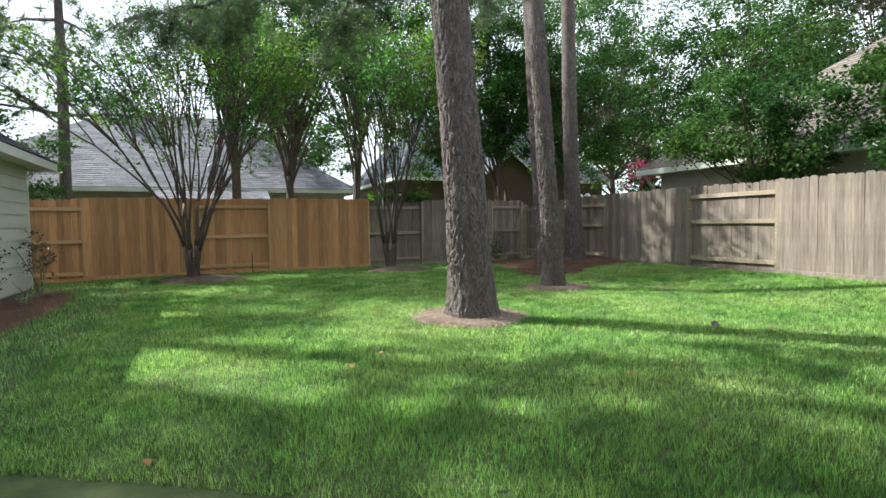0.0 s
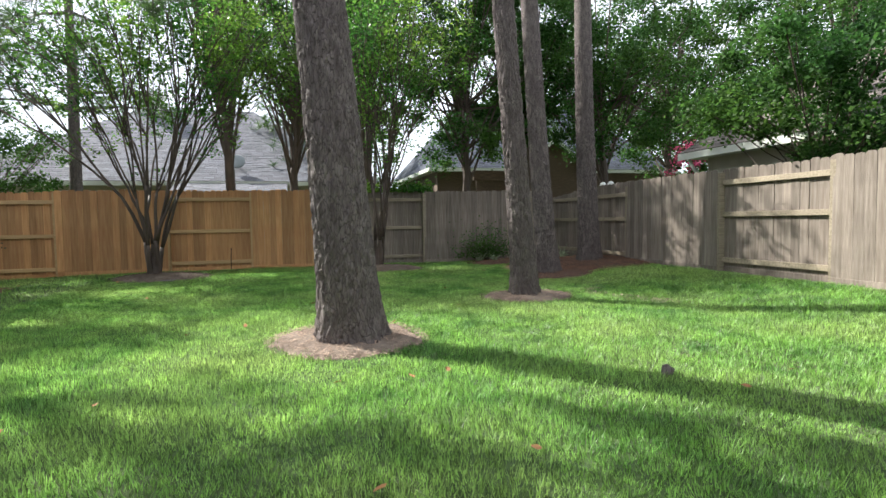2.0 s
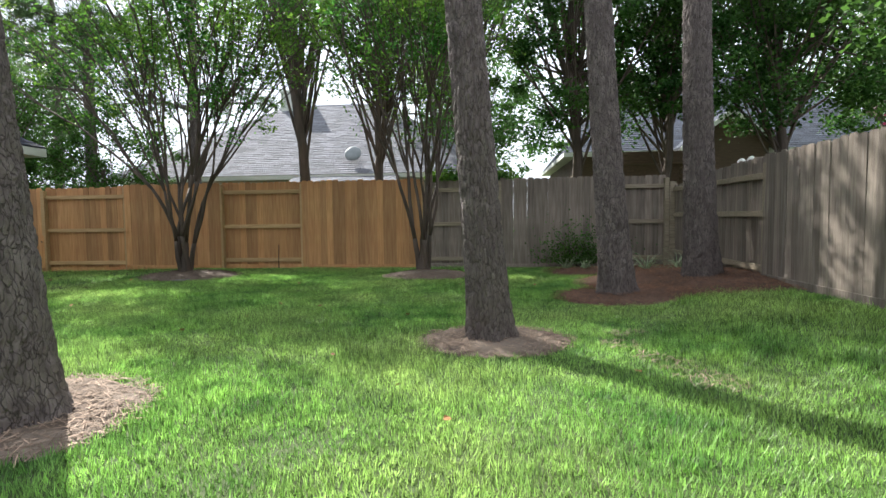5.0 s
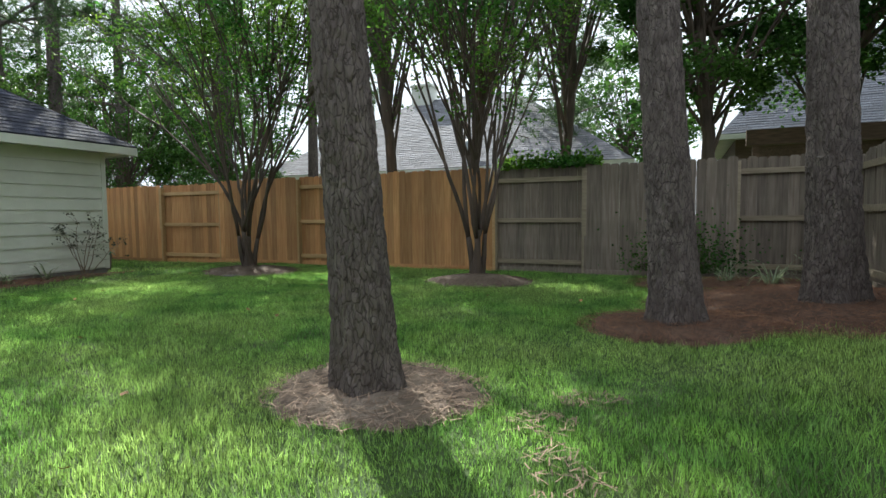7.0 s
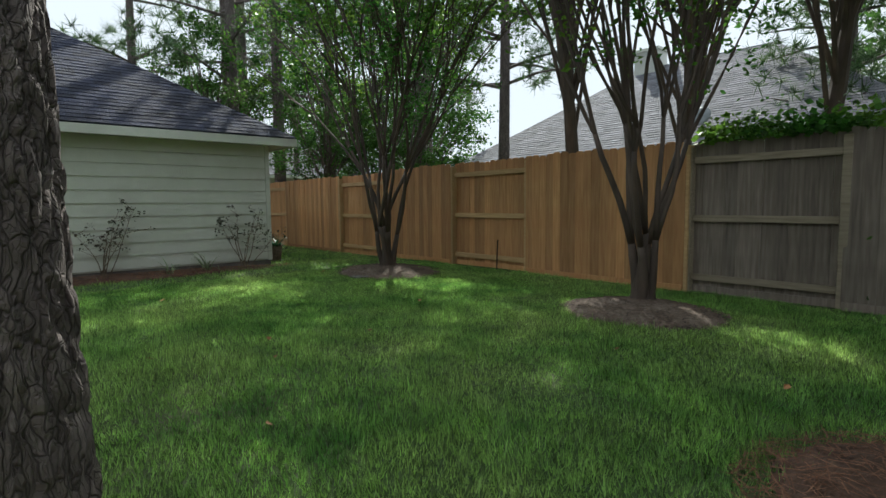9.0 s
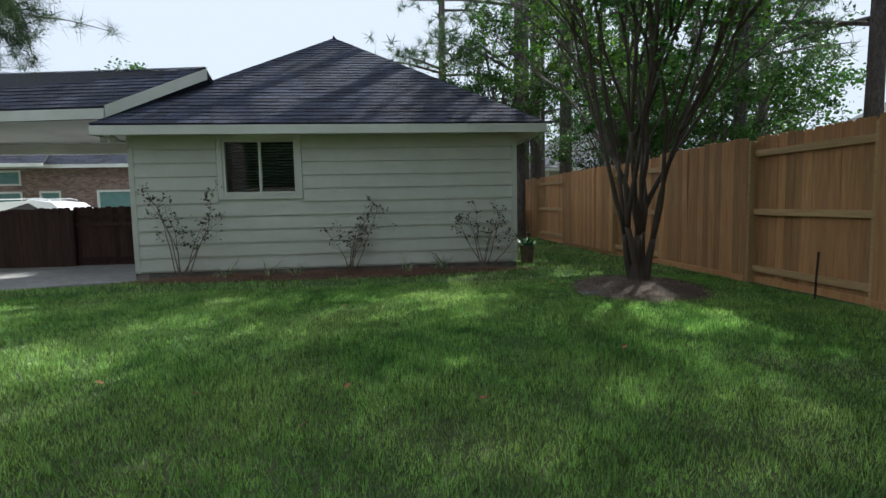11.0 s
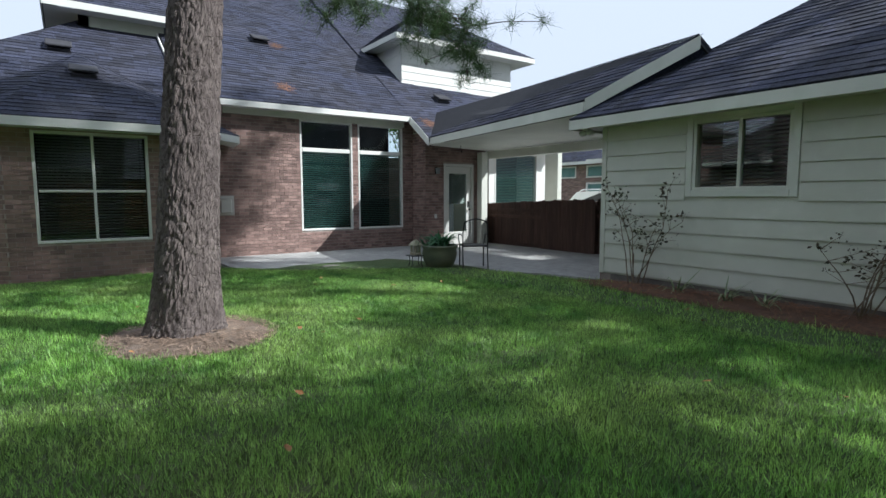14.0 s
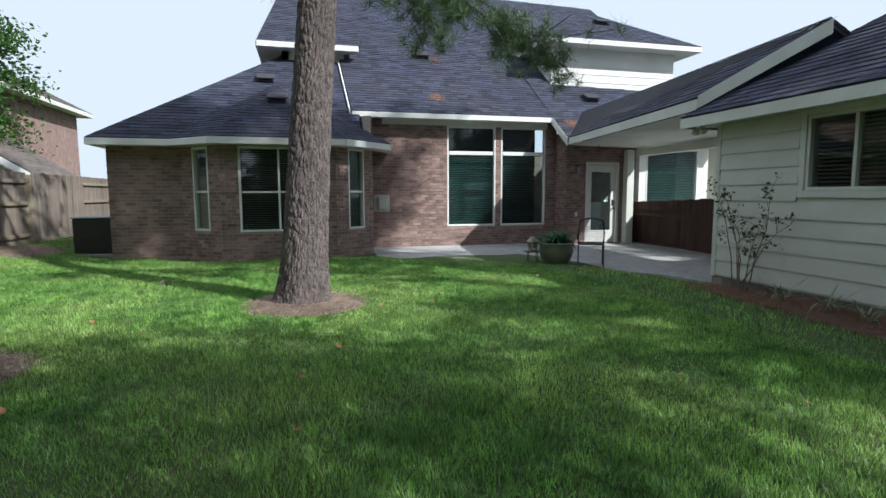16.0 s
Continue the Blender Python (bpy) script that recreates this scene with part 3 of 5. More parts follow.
def course_quads(poly, g, rng, course=0.142, tab=0.31, lift=0.016, pieces=None):
    """Courses of shingle tabs over a planar roof polygon whose first edge is the eave."""
    P = [Vector(p) for p in poly]
    ex = (P[1] - P[0]).normalized()
    nrm = None
    for k in range(2, len(P)):
        c = ex.cross(P[k] - P[0])
        if c.length > 0.2:
            nrm = c.normalized()
            break
    if nrm.z < 0:
        nrm = -nrm
    up = nrm.cross(ex)
    if up.z < 0:
        up = -up
    Q = [((p - P[0]).dot(ex), (p - P[0]).dot(up)) for p in P]
    vmax = max(q[1] for q in Q)

    def extent(v):
        xs = []
        for (x0, y0), (x1, y1) in zip(Q, Q[1:] + Q[:1]):
            if abs(y1 - y0) < 1e-6:
                if abs(y0 - v) < 1e-4:
                    xs += [x0, x1]
            elif min(y0, y1) - 1e-6 <= v <= max(y0, y1) + 1e-6:
                xs.append(x0 + (x1 - x0) * (v - y0) / (y1 - y0))
        return (min(xs), max(xs)) if xs else None
    v, row = -0.02, 0
    while v < vmax - 0.02:
        e0, e1 = extent(max(v, 0.0)), extent(min(v + course, vmax))
        if e0 and e1:
            a, b = max(e0[0], e1[0] - 0.2) if e1[0] > e0[0] else e0[0], e0[1]
            x = a - rng.uniform(0, tab)
            while x < b:
                w = tab * rng.choice((0.6, 0.8, 1.0, 1.0, 1.25))
                xa, xb = max(x, a), min(x + w - 0.006, b)
                if xb - xa > 0.02:
                    def top(x_):
                        return min(max(x_, e1[0]), e1[1])
                    li = lift * rng.uniform(0.7, 1.3)
                    pa, pb = P[0] + ex * xa + up * v + nrm * li, P[0] + ex * xb + up * v + nrm * li
                    pc, pd = P[0] + ex * top(xb) + up * (v + course + 0.02) + nrm * 0.005, P[0] + ex * top(xa) + up * (v + course + 0.02) + nrm * 0.005
                    qa, qb = pa - nrm * (li + 0.004), pb - nrm * (li + 0.004)
                    if pieces is not None and len(pieces) < 300:
                        pieces.append(([pa, pb, pc, pd, qa, qb], [(0, 1, 2, 3), (4, 5, 1, 0)]))
                    else:
                        g.add([pa, pb, pc, pd, qa, qb], [(0, 1, 2, 3), (4, 5, 1, 0)])
                x += w
        v += course
        row += 1


def roof(name, parent, polys, material, seed, thick=0.1, course=0.142, tab=0.31, pieces=False, deck=M_UNDER):
    """A roof part of planar polygons, each with a deck slab and shingles."""
    rng = random.Random(seed)
    g, s = Geo(), Geo()
    lst = [] if pieces else None
    for poly in polys:
        P = [Vector(p) for p in poly]
        n = len(P)
        s.add(P + [p - Vector((0, 0, thick)) for p in P], [tuple(range(n)), tuple(range(2 * n - 1, n - 1, -1))] + [(i, i + n, (i + 1) % n + n, (i + 1) % n) for i in range(n)])
        course_quads(poly, g, rng, course, tab, pieces=lst)
    rf = s.make(name, deck, parent)
    tagged(g.make("shingles", material, rf), kind="stuff")
    for vs, fs in lst or []:
        mesh_ob("shingle", vs, fs, M_SHINGLE_P, rf)
    return rf


def fascia(parent, a, b, h=0.17, t=0.03, material=None, drop=0.0, name="fascia"):
    """A board that hangs along a roof edge from a to b."""
    a, b = Vector(a), Vector(b)
    d = (b - a)
    n = Vector((d.y, -d.x, 0)).normalized() * t
    up = Vector((0, 0, h))
    vs = [a - up, b - up, b, a, a - up + n, b - up + n, b + n, a + n]
    vs = [v - Vector((0, 0, drop)) for v in vs]
    return mesh_ob(name, vs, [(0, 3, 2, 1), (4, 5, 6, 7), (0, 1, 5, 4), (1, 2, 6, 5), (2, 3, 7, 6), (3, 0, 4, 7)], material or M_WHITE, parent)


# ---- garage ----
GX, GY0, GY1, GE = -2.87, 5.63, 12.36, 2.60
garage = thing("garage", "pale green sided garage with a dark hip roof", "garage")
gwin = (GY1 - 8.42, GY1 - 7.17, 1.43, 2.38)
plain_wall("wall", (GX, GY1), (0, -1), GY1 - GY0, 0.1, 2.62, [gwin], M_SIDING, garage)
plain_wall("wall", (-9.5, GY1), (1, 0), GX - 9.5 * -1 - 0.0, 0.1, 2.62, [], M_SIDING, garage)
plain_wall("wall", (-9.5, GY0), (0, 1), GY1 - GY0, 0.1, 2.62, [], M_SIDING, garage)
plain_wall("wall", (GX - 0.2, GY0), (-1, 0), 6.4, 0.1, 2.62, [], M_MORTAR, garage)
brick_wall((GX - 0.012, GY0 - 0.0), (-1, 0), 6.4, -0.05, 2.6, [], garage)
box_part("foundation", -9.45, GX - 0.015, GY0 + 0.02, GY1 - 0.02, -0.4, 0.12, M_FOUND, garage)
zz, k = 0.12, 0
while zz < 2.55:
    h = min(0.232, 2.6 - zz)
    for s0, s1 in ((0.09, gwin[0] - 0.1), (gwin[1] + 0.1, GY1 - GY0 - 0.09)) if (zz + h > gwin[2] and zz < gwin[3]) else ((0.09, GY1 - GY0 - 0.09),):
        y0, y1 = GY1 - s0, GY1 - s1
        mesh_ob("siding_board", [(GX + 0.028, y0, zz + 0.009), (GX + 0.028, y1, zz + 0.009), (GX + 0.008, y1, zz + h), (GX + 0.008, y0, zz + h), (GX, y0, zz + 0.009), (GX, y1, zz + 0.009), (GX, y1, zz + h), (GX, y0, zz + h)],
                [(0, 3, 2, 1), (4, 5, 6, 7), (0, 1, 5, 4), (2, 3, 7, 6), (1, 2, 6, 5), (0, 4, 7, 3)], M_SIDING, garage)
    zz += h
for y0, y1 in ((GY0 + 0.0, GY0 + 0.09), (GY1 - 0.09, GY1)):
    box_part("corner_board", GX, GX + 0.03, y0, y1, 0.1, 2.6, M_SIDING, garage)
window("window_1", "sliding window with blinds in the pale green garage wall", (GX, GY1), (0, -1), gwin[0], gwin[1], gwin[2], gwin[3], M_GUTTER, mullions=(0.5,), transoms=(), blind=M_BLIND2, tilt=0.45, casing=0.09)
EX, EY0, EY1, RX, RZ = -2.48, 5.26, 12.79, -6.2, 5.08
RY = (EY0 + EY1) / 2 - 0.15
WX = -9.9
groof = roof("roof", garage, [
    [(EX, EY0, GE), (EX, EY1, GE), (RX, RY, RZ)],
    [(EX, EY1, GE), (WX, EY1, GE), (RX, RY, RZ)],
    [(WX, EY1, GE), (WX, EY0, GE), (RX, RY, RZ)],
    [(WX, EY0, GE), (EX, EY0, GE), (RX, RY, RZ)]], M_SHINGLE, 11, pieces=True)
for a, b in (((EX, EY0, GE), (EX, EY1, GE)), ((EX, EY1, GE), (WX, EY1, GE)), ((WX, EY0, GE), (EX, EY0, GE))):
    fascia(garage, (a[0], a[1], a[2] - 0.03), (b[0], b[1], b[2] - 0.03), 0.15, 0.025, M_GUTTER)
box_part("soffit", WX + 0.05, EX - 0.01, EY0 + 0.02, EY1 - 0.02, GE - 0.15, GE - 0.125, M_GUTTER, garage)
flood = thing("flood_light", "twin white flood light under the garage eave", "flood light")
box_part("mount", -2.75, -2.65, 5.38, 5.48, 2.41, 2.455, M_WHITE, flood)
for dy in (-0.07, 0.09):
    bm = bmesh.new()
    bmesh.ops.create_uvsphere(bm, u_segments=14, v_segments=8, radius=0.06, matrix=Matrix.Translation((-2.68, 5.43 + dy, 2.37)) @ Matrix.Diagonal((1.2, 1, 0.9, 1)))
    part("lamp_head", bm, M_WHITE, flood)

# ---- breezeway roof between garage and house ----
breeze = thing("breezeway", "covered walkway roof joining garage and house", "breezeway")
bA, bB = Vector((-2.64, 5.42, 2.9)), Vector((-3.48, -0.48, 2.89))
rA, rB = Vector((-3.65, 6.75, 3.74)), Vector((-4.5, -1.9, 3.74))
roof("roof", breeze, [[bB, bA, rA, rB], [rA + Vector((-1.5, 0.2, -0.95)), rB + Vector((-1.5, 0, -0.95)), rB, rA]], M_SHINGLE, 12)
fascia(breeze, bA - Vector((0, 0, 0.03)), bB - Vector((0, 0, 0.03)), 0.17, -0.025, M_GUTTER)
fascia(breeze, bA, rA, 0.2, 0.03, M_GUTTER, -0.02)
rC = rA + Vector((-1.5, 0.2, -0.95))
low = [Vector((p.x, p.y + 0.01, z)) for p, z in ((bA, 2.6), (bA, 2.87), (rA, 3.7), (rC, 2.79), (rC, 2.6))]
mesh_ob("gable_infill", low, [(0, 1, 2), (0, 2, 3), (0, 3, 4)], M_SHINGLE, breeze)
mesh_ob("ceiling_panel", [bA + Vector((-0.05, 0, -0.2)), bB + Vector((-0.05, 0, -0.2)), (-6.0, -0.95, 2.68), (-6.0, 5.5, 2.68)], [(0, 1, 2, 3)], M_GUTTER, breeze)
box_part("beam", -6.05, -5.85, -0.9, 5.7, 2.45, 2.66, M_GUTTER, breeze)
box_part("post", -5.72, -5.5, -0.95, -0.73, -0.3, 2.62, M_GUTTER, breeze)
hook = thing("hanging_hook", "small dark hook hanging from the walkway eave", "hook")
g = Geo()
g.tube([(-3.9, 0.4, 2.64), (-3.9, 0.4, 2.52), (-3.93, 0.42, 2.47), (-3.9, 0.45, 2.45), (-3.87, 0.45, 2.48)], [0.008] * 5, 6)
g.make("wire", M_BLACK, hook)

# ---- house ----
SHIFT[0] = -0.21
house = thing("house", "red-brown brick house with dark shingle roofs and white trim", "house")
ZB = -0.3
OUT_SIDE[0] = -1
# window wall behind the patio
OX = 1.9
wins = [(OX + 0.23, OX + 1.64, 0.5, 3.25), (OX + 1.80, OX + 3.16, 0.5, 3.25)]
brick_wall((OX, -1.6), (-1, 0), 5.4, ZB, 3.42, wins, house, 300)
for i, wn_ in enumerate(wins):
    window("window_" + str(2 + i), "tall window with transom and teal blinds in brick", (OX, -1.6), (-1, 0), wn_[0], wn_[1], wn_[2], wn_[3], M_WHITE, mullions=(), transoms=(0.735,), upper=0.05, tilt=0.5)
# door bay
brick_wall((-3.5, -1.6), (0, 1), 0.65, ZB, 3.1, [], house)
DO = (-3.5, -0.95)
brick_wall(DO, (-1, 0), 2.1, ZB, 2.8, [(0.6, 1.66, -0.3, 2.27)], house)
door = thing("door_1", "white half-glazed back door with blinds and dark handle", "door", kind="structure")
dm = frame_matrix(DO, (-1, 0))
for a in ((0.6, 0.67), (1.59, 1.66)):
    box_part("door_frame", a[0], a[1], -0.12, 0.02, -0.03, 2.27, M_WHITE, door, "", dm)
box_part("door_frame", 0.67, 1.59, -0.12, 0.02, 2.2, 2.27, M_WHITE, door, "", dm)
box_part("threshold", 0.6, 1.66, -0.15, 0.05, -0.06, -0.01, M_FOUND, door, "", dm)
lf = plain_wall("door_leaf", (DO[0] - 0.68, DO[1] - 0.05), (-1, 0), 0.9, 0.0, 2.19, [(0.14, 0.76, 0.35, 2.0)], M_WHITE, door, 0.05)
pn = box_part("pane", 0.82, 1.44, -0.078, -0.072, 0.35, 2.0, M_GLASS, door, "", dm, 0)
pn.visible_shadow = False
box_part("shade", 0.84, 1.42, -0.115, -0.11, 1.15, 1.98, M_BLIND2, door, "pale roller shade half way down", dm, 0)
# near-black sheet in place of the unlit room behind the door
box_part("gloom_sheet", 0.5, 1.8, -1.2, -1.16, -0.2, 2.4, M_DARK, door, "", dm, 0)
bm = bmesh.new()
bmesh.ops.create_uvsphere(bm, u_segments=12, v_segments=8, radius=0.032, matrix=dm @ Matrix.Translation((1.51, 0.0, 0.98)))
part("door_handle", bm, M_BLACK, door, "dark door knob")
box_part("lock_plate", 1.48, 1.54, -0.05, -0.03, 1.05, 1.22, M_BLACK, door, "", dm)
sc = thing("wall_lamp", "small dark wall lantern on brick beside the door", "wall lamp")
box_part("back_plate", 0.3, 0.38, 0.0, 0.03, 1.98, 2.16, M_BLACK, sc, "", dm)
bm = bmesh.new()
bmesh.ops.create_cone(bm, segments=8, radius1=0.045, radius2=0.07, depth=0.16, cap_ends=True, matrix=dm @ Matrix.Translation((0.34, 0.1, 2.05)))
part("lantern", bm, M_METAL, sc)
# breakfast bay
LB = ((6.25, -0.5), (5.35, 0.3))
RB = ((2.9, 0.3), (1.95, -0.6))


def unit(a, b):
    v = Vector(b) - Vector(a)
    return v.length, tuple(v.normalized())


brick_wall((5.35, 0.3), (-1, 0), 2.45, ZB, 2.5, [(0.38, 2.06, 0.58, 2.44)], house, 300)
window("window_4", "wide four-pane bay window with closed grey blinds", (5.35, 0.3), (-1, 0), 0.38, 2.06, 0.58, 2.44, M_WHITE, mullions=(0.5,), transoms=(0.47,), blind=M_BLIND2)
ln, dd = unit(*LB)
brick_wall(LB[0], dd, ln, ZB, 2.5, [(0.36, 0.86, 0.6, 2.44)], house)
window("window_5", "narrow angled bay window with blinds between brick piers", LB[0], dd, 0.36, 0.86, 0.6, 2.44, M_WHITE, mullions=(), transoms=(0.47,))
ln, dd = unit(*RB)
brick_wall(RB[0], dd, ln, ZB, 2.5, [(0.42, 0.98, 0.58, 2.46)], house)
window("window_6", "narrow angled bay window with teal blinds beside brick", RB[0], dd, 0.42, 0.98, 0.58, 2.46, M_WHITE, mullions=(), transoms=(0.47,))
brick_wall((1.95, -0.6), (0, -1), 1.0, ZB, 3.3, [], house)
brick_wall((7.74, -0.5), (-1, 0), 1.49, ZB, 2.5, [], house)
brick_wall((7.74, -13.0), (0, 1), 12.5, ZB, 2.5, [], house)
plain_wall("wall", (-10.0, -13.0), (1, 0), 17.74, ZB, 3.3, [], M_MORTAR, house)
plain_wall("wall", (-10.0, -2.0), (0, -1), 11.0, ZB, 4.5, [], M_SIDING, house)
box_part("header", -3.2, 1.55, -1.62, -1.56, 3.25, 3.4, M_GUTTER, house)
# white-framed room beyond the walkway post
plain_wall("wall", (-6.2, -1.5), (-1, 0), 2.45, ZB, 2.85, [(0.24, 2.08, 0.9, 2.72)], M_WHITE, house)
window("window_7", "white-framed corner window with teal blinds", (-6.2, -1.5), (-1, 0), 0.24, 2.08, 0.9, 2.72, M_WHITE, mullions=(), transoms=())
plain_wall("wall", (-8.45, -1.705), (0, -1), 3.0, ZB, 2.85, [], M_WHITE, house)
fascia(house, (-5.7, -1.0, 2.98), (-9.0, -1.0, 2.98), 0.17, 0.03)
mesh_ob("soffit", [(-5.7, -1.0, 2.86), (-9.0, -1.0, 2.86), (-9.0, -3.5, 2.86), (-5.7, -3.5, 2.86)], [(0, 1, 2, 3)], M_WHITE, house)
# roofs
S = 0.72
E1y, E1z = -1.22, 3.52
yT = -9.6
zT = E1z + S * (E1y - yT)
Ezl = 2.62
roof("roof", house, [
    [(2.37, E1y, E1z), (-3.18, E1y, E1z), (-5.0, yT, zT), (2.7, yT, zT)],
    [(-3.18, -0.3, E1z - S * 0.92), (-9.0, -0.9, E1z - S * 0.45), (-9.0, yT, zT), (-3.18, yT, zT)],
    [(2.7, yT, zT), (-9.0, yT, zT), (-9.0, -18.0, E1z), (2.37, -18.0, E1z)]], M_SHINGLE, 21)
fascia(house, (2.37, E1y, E1z - 0.02), (-3.18, E1y, E1z - 0.02), 0.13, 0.03)
fascia(house, (-3.16, E1y, E1z), (-3.16, -0.3, E1z - S * 0.92), 0.2, -0.03)
fascia(house, (2.4, E1y, E1z), (2.55, -5.0, E1z + S * 3.78), 0.16, -0.03)
mesh_ob("soffit", [(2.3, E1y + 0.01, E1z - 0.13), (-3.1, E1y + 0.01, E1z - 0.13), (-3.1, -1.6, E1z - 0.13), (2.3, -1.6, E1z - 0.13)], [(0, 1, 2, 3)], M_WHITE, house)
# wing and bay roofs
W = Ezl
hipx = 7.98
roof("roof", house, [
    [(hipx, -0.1, W), (2.2, -0.1, W), (2.2, -6.0, W + S * 5.9), (hipx - 5.9, -6.0, W + S * 5.9)],
    [(hipx, -13.4, W), (hipx, -0.1, W), (hipx - 5.9, -6.0, W + S * 5.9)]], M_SHINGLE, 22)
bz = W - 0.005
apex = (4.2, -1.7, bz + 1.55)
roof("roof", house, [
    [(5.48, 0.72, bz), (2.68, 0.72, bz), apex],
    [(6.6, -0.3, bz), (5.48, 0.72, bz), apex],
    [(2.68, 0.72, bz), (1.55, -0.35, bz), apex],
    [(1.55, -0.35, bz), (1.4, -1.6, bz), apex]], M_SHINGLE, 23)
for a, b in (((7.98, -0.1), (6.4, -0.1)), ((6.6, -0.3), (5.48, 0.72)), ((5.48, 0.72), (2.68, 0.72)), ((2.68, 0.72), (1.55, -0.35)), ((1.55, -0.35), (1.4, -1.5)), ((7.98, -13.0), (7.98, -0.1))):
    fascia(house, (*a, W - 0.02), (*b, W - 0.02), 0.14, 0.03)
for pts in ([(6.6, -0.3), (5.48, 0.72), (2.68, 0.72), (1.55, -0.35), (1.4, -1.5), (1.95, -0.6), (2.9, 0.3), (5.35, 0.3), (6.25, -0.5)], [(7.96, -0.12), (6.3, -0.12), (6.3, -0.5), (7.74, -0.5), (7.76, -6), (7.96, -6)]):
    mesh_ob("soffit", [(x, y, W - 0.15) for x, y in pts], [tuple(range(len(pts)))], M_WHITE, house)
# small upper gable box over the wing
plain_wall("wall", (4.1, -3.75), (-1, 0), 1.75, 4.6, 5.62, [], M_SIDING, house)
plain_wall("wall", (4.1, -7.0), (0, 1), 3.25, 4.6, 5.62, [], M_SIDING, house)
roof("roof", house, [[(4.75, -3.35, 5.66), (1.9, -3.35, 5.66), (1.9, -8.0, 9.0), (4.0, -8.0, 9.0)], [(4.75, -8.0, 5.66), (4.75, -3.35, 5.66), (4.0, -8.0, 9.0)]], M_SHINGLE, 24)
fascia(house, (4.75, -3.35, 5.65), (1.95, -3.35, 5.65), 0.15, 0.03)
fascia(house, (4.75, -7.0, 5.65), (4.75, -3.35, 5.65), 0.15, 0.03)
mesh_ob("soffit", [(4.73, -3.37, 5.5), (1.95, -3.37, 5.5), (1.95, -3.75, 5.5), (4.1, -3.75, 5.5), (4.1, -7, 5.5), (4.73, -7, 5.5)], [tuple(range(6))], M_WHITE, house)
# upper storey with white siding
UX0, UX1, UY, UZ = -3.95, -8.35, -2.95, 6.1
plain_wall("wall", (UX0, UY), (-1, 0), UX0 - UX1, 3.6, UZ, [], M_WHITE, house)
plain_wall("wall", (UX0, UY - 6), (0, 1), 6.0, 3.6, UZ, [], M_WHITE, house)
zz = 3.7
while zz < UZ - 0.1:
    mesh_ob("siding_board", [(UX0, UY + 0.02, zz), (UX1, UY + 0.02, zz), (UX1, UY + 0.006, zz + 0.24), (UX0, UY + 0.006, zz + 0.24), (UX0, UY, zz), (UX1, UY, zz)], [(0, 1, 2, 3), (4, 5, 1, 0)], M_WHITE, house)
    mesh_ob("siding_board", [(UX0 + 0.02, UY - 6, zz), (UX0 + 0.02, UY, zz), (UX0 + 0.006, UY, zz + 0.24), (UX0 + 0.006, UY - 6, zz + 0.24), (UX0, UY - 6, zz), (UX0, UY, zz)], [(0, 1, 2, 3), (4, 5, 1, 0)], M_WHITE, house)
    zz += 0.24
ux, uy = UX0 + 0.45, UY + 0.5
roof("roof", house, [
    [(ux, uy, UZ), (UX1 - 0.65, uy, UZ), (-6.0, uy - 2.7, UZ + 1.75)],
    [(ux, uy - 6, UZ), (ux, uy, UZ), (-6.0, uy - 2.7, UZ + 1.75)],
    [(UX1 - 0.65, uy, UZ), (UX1 - 0.65, uy - 6, UZ), (-6.0, uy - 2.7, UZ + 1.75)]], M_SHINGLE, 25)
fascia(house, (ux, uy, UZ - 0.02), (UX1 - 0.65, uy, UZ - 0.02), 0.15, 0.03)
fascia(house, (ux, uy - 6, UZ - 0.02), (ux, uy, UZ - 0.02), 0.15, 0.03)
fascia(house, (UX1 - 0.65, uy, UZ - 0.02), (UX1 - 0.65, uy - 6, UZ - 0.02), 0.15, 0.03)
mesh_ob("soffit", [(ux - 0.02, uy - 0.02, UZ - 0.17), (UX1 - 0.62, uy - 0.02, UZ - 0.17), (UX1 - 0.62, UY - 4, UZ - 0.17), (ux - 0.02, UY - 4, UZ - 0.17)], [(0, 1, 2, 3)], M_WHITE, house)


def roof_vent(x, y, slope_z, s):
    v = thing("roof_vent", "low dark metal vent on the shingle roof", "roof vent", "roof vents")
    m = Matrix.Translation((x, y, slope_z)) @ Matrix.Rotation(math.atan(-s), 4, "X")
    box_part("base", -0.2, 0.2, -0.17, 0.17, 0.0, 0.06, M_UNDER, v, "", m)
    box_part("hood", -0.23, 0.23, -0.2, 0.2, 0.075, 0.12, M_UNDER, v, "", m @ Matrix.Rotation(0.15, 4, "X"), 0.015)


for x, y in ((-0.1, -4.2), (-4.9, -2.2)):
    roof_vent(x, y, E1z + S * (E1y - y) + 0.02, S)
roof_vent(4.15, -0.85, bz + 1.02, 0.64)
roof_vent(4.5, -2.6, W + S * 2.5 + 0.02, S)
roof_vent(-6.2, -3.9, UZ + 0.95, 0.65)
# fallen pine straw on the roof
for i, (x, y) in enumerate(((-0.5, -4.05), (0.0, -1.9), (-3.6, -0.9))):
    rs = np.random.RandomState(40 + i)
    c = np.stack([x + SHIFT[0] + rs.normal(0, 0.12, 220), y + rs.normal(0, 0.1, 220), np.zeros(220)], 1)
    c[:, 2] = E1z + S * (E1y - c[:, 1]) + 0.035
    a = rs.uniform(0, 6.28, 220)
    dv = np.stack([np.cos(a), np.sin(a), -S * np.sin(a)], 1) * 0.09
    sv = np.stack([-np.sin(a), np.cos(a), -S * np.cos(a)], 1) * 0.004
    pile = fast_mesh("pine_straw_pile", np.stack([c - dv, c + sv, c + dv], 1), 3, M_STRAW)
    tagged(pile, "orange dead pine needles lying on the roof", "pine straw", kind="stuff")
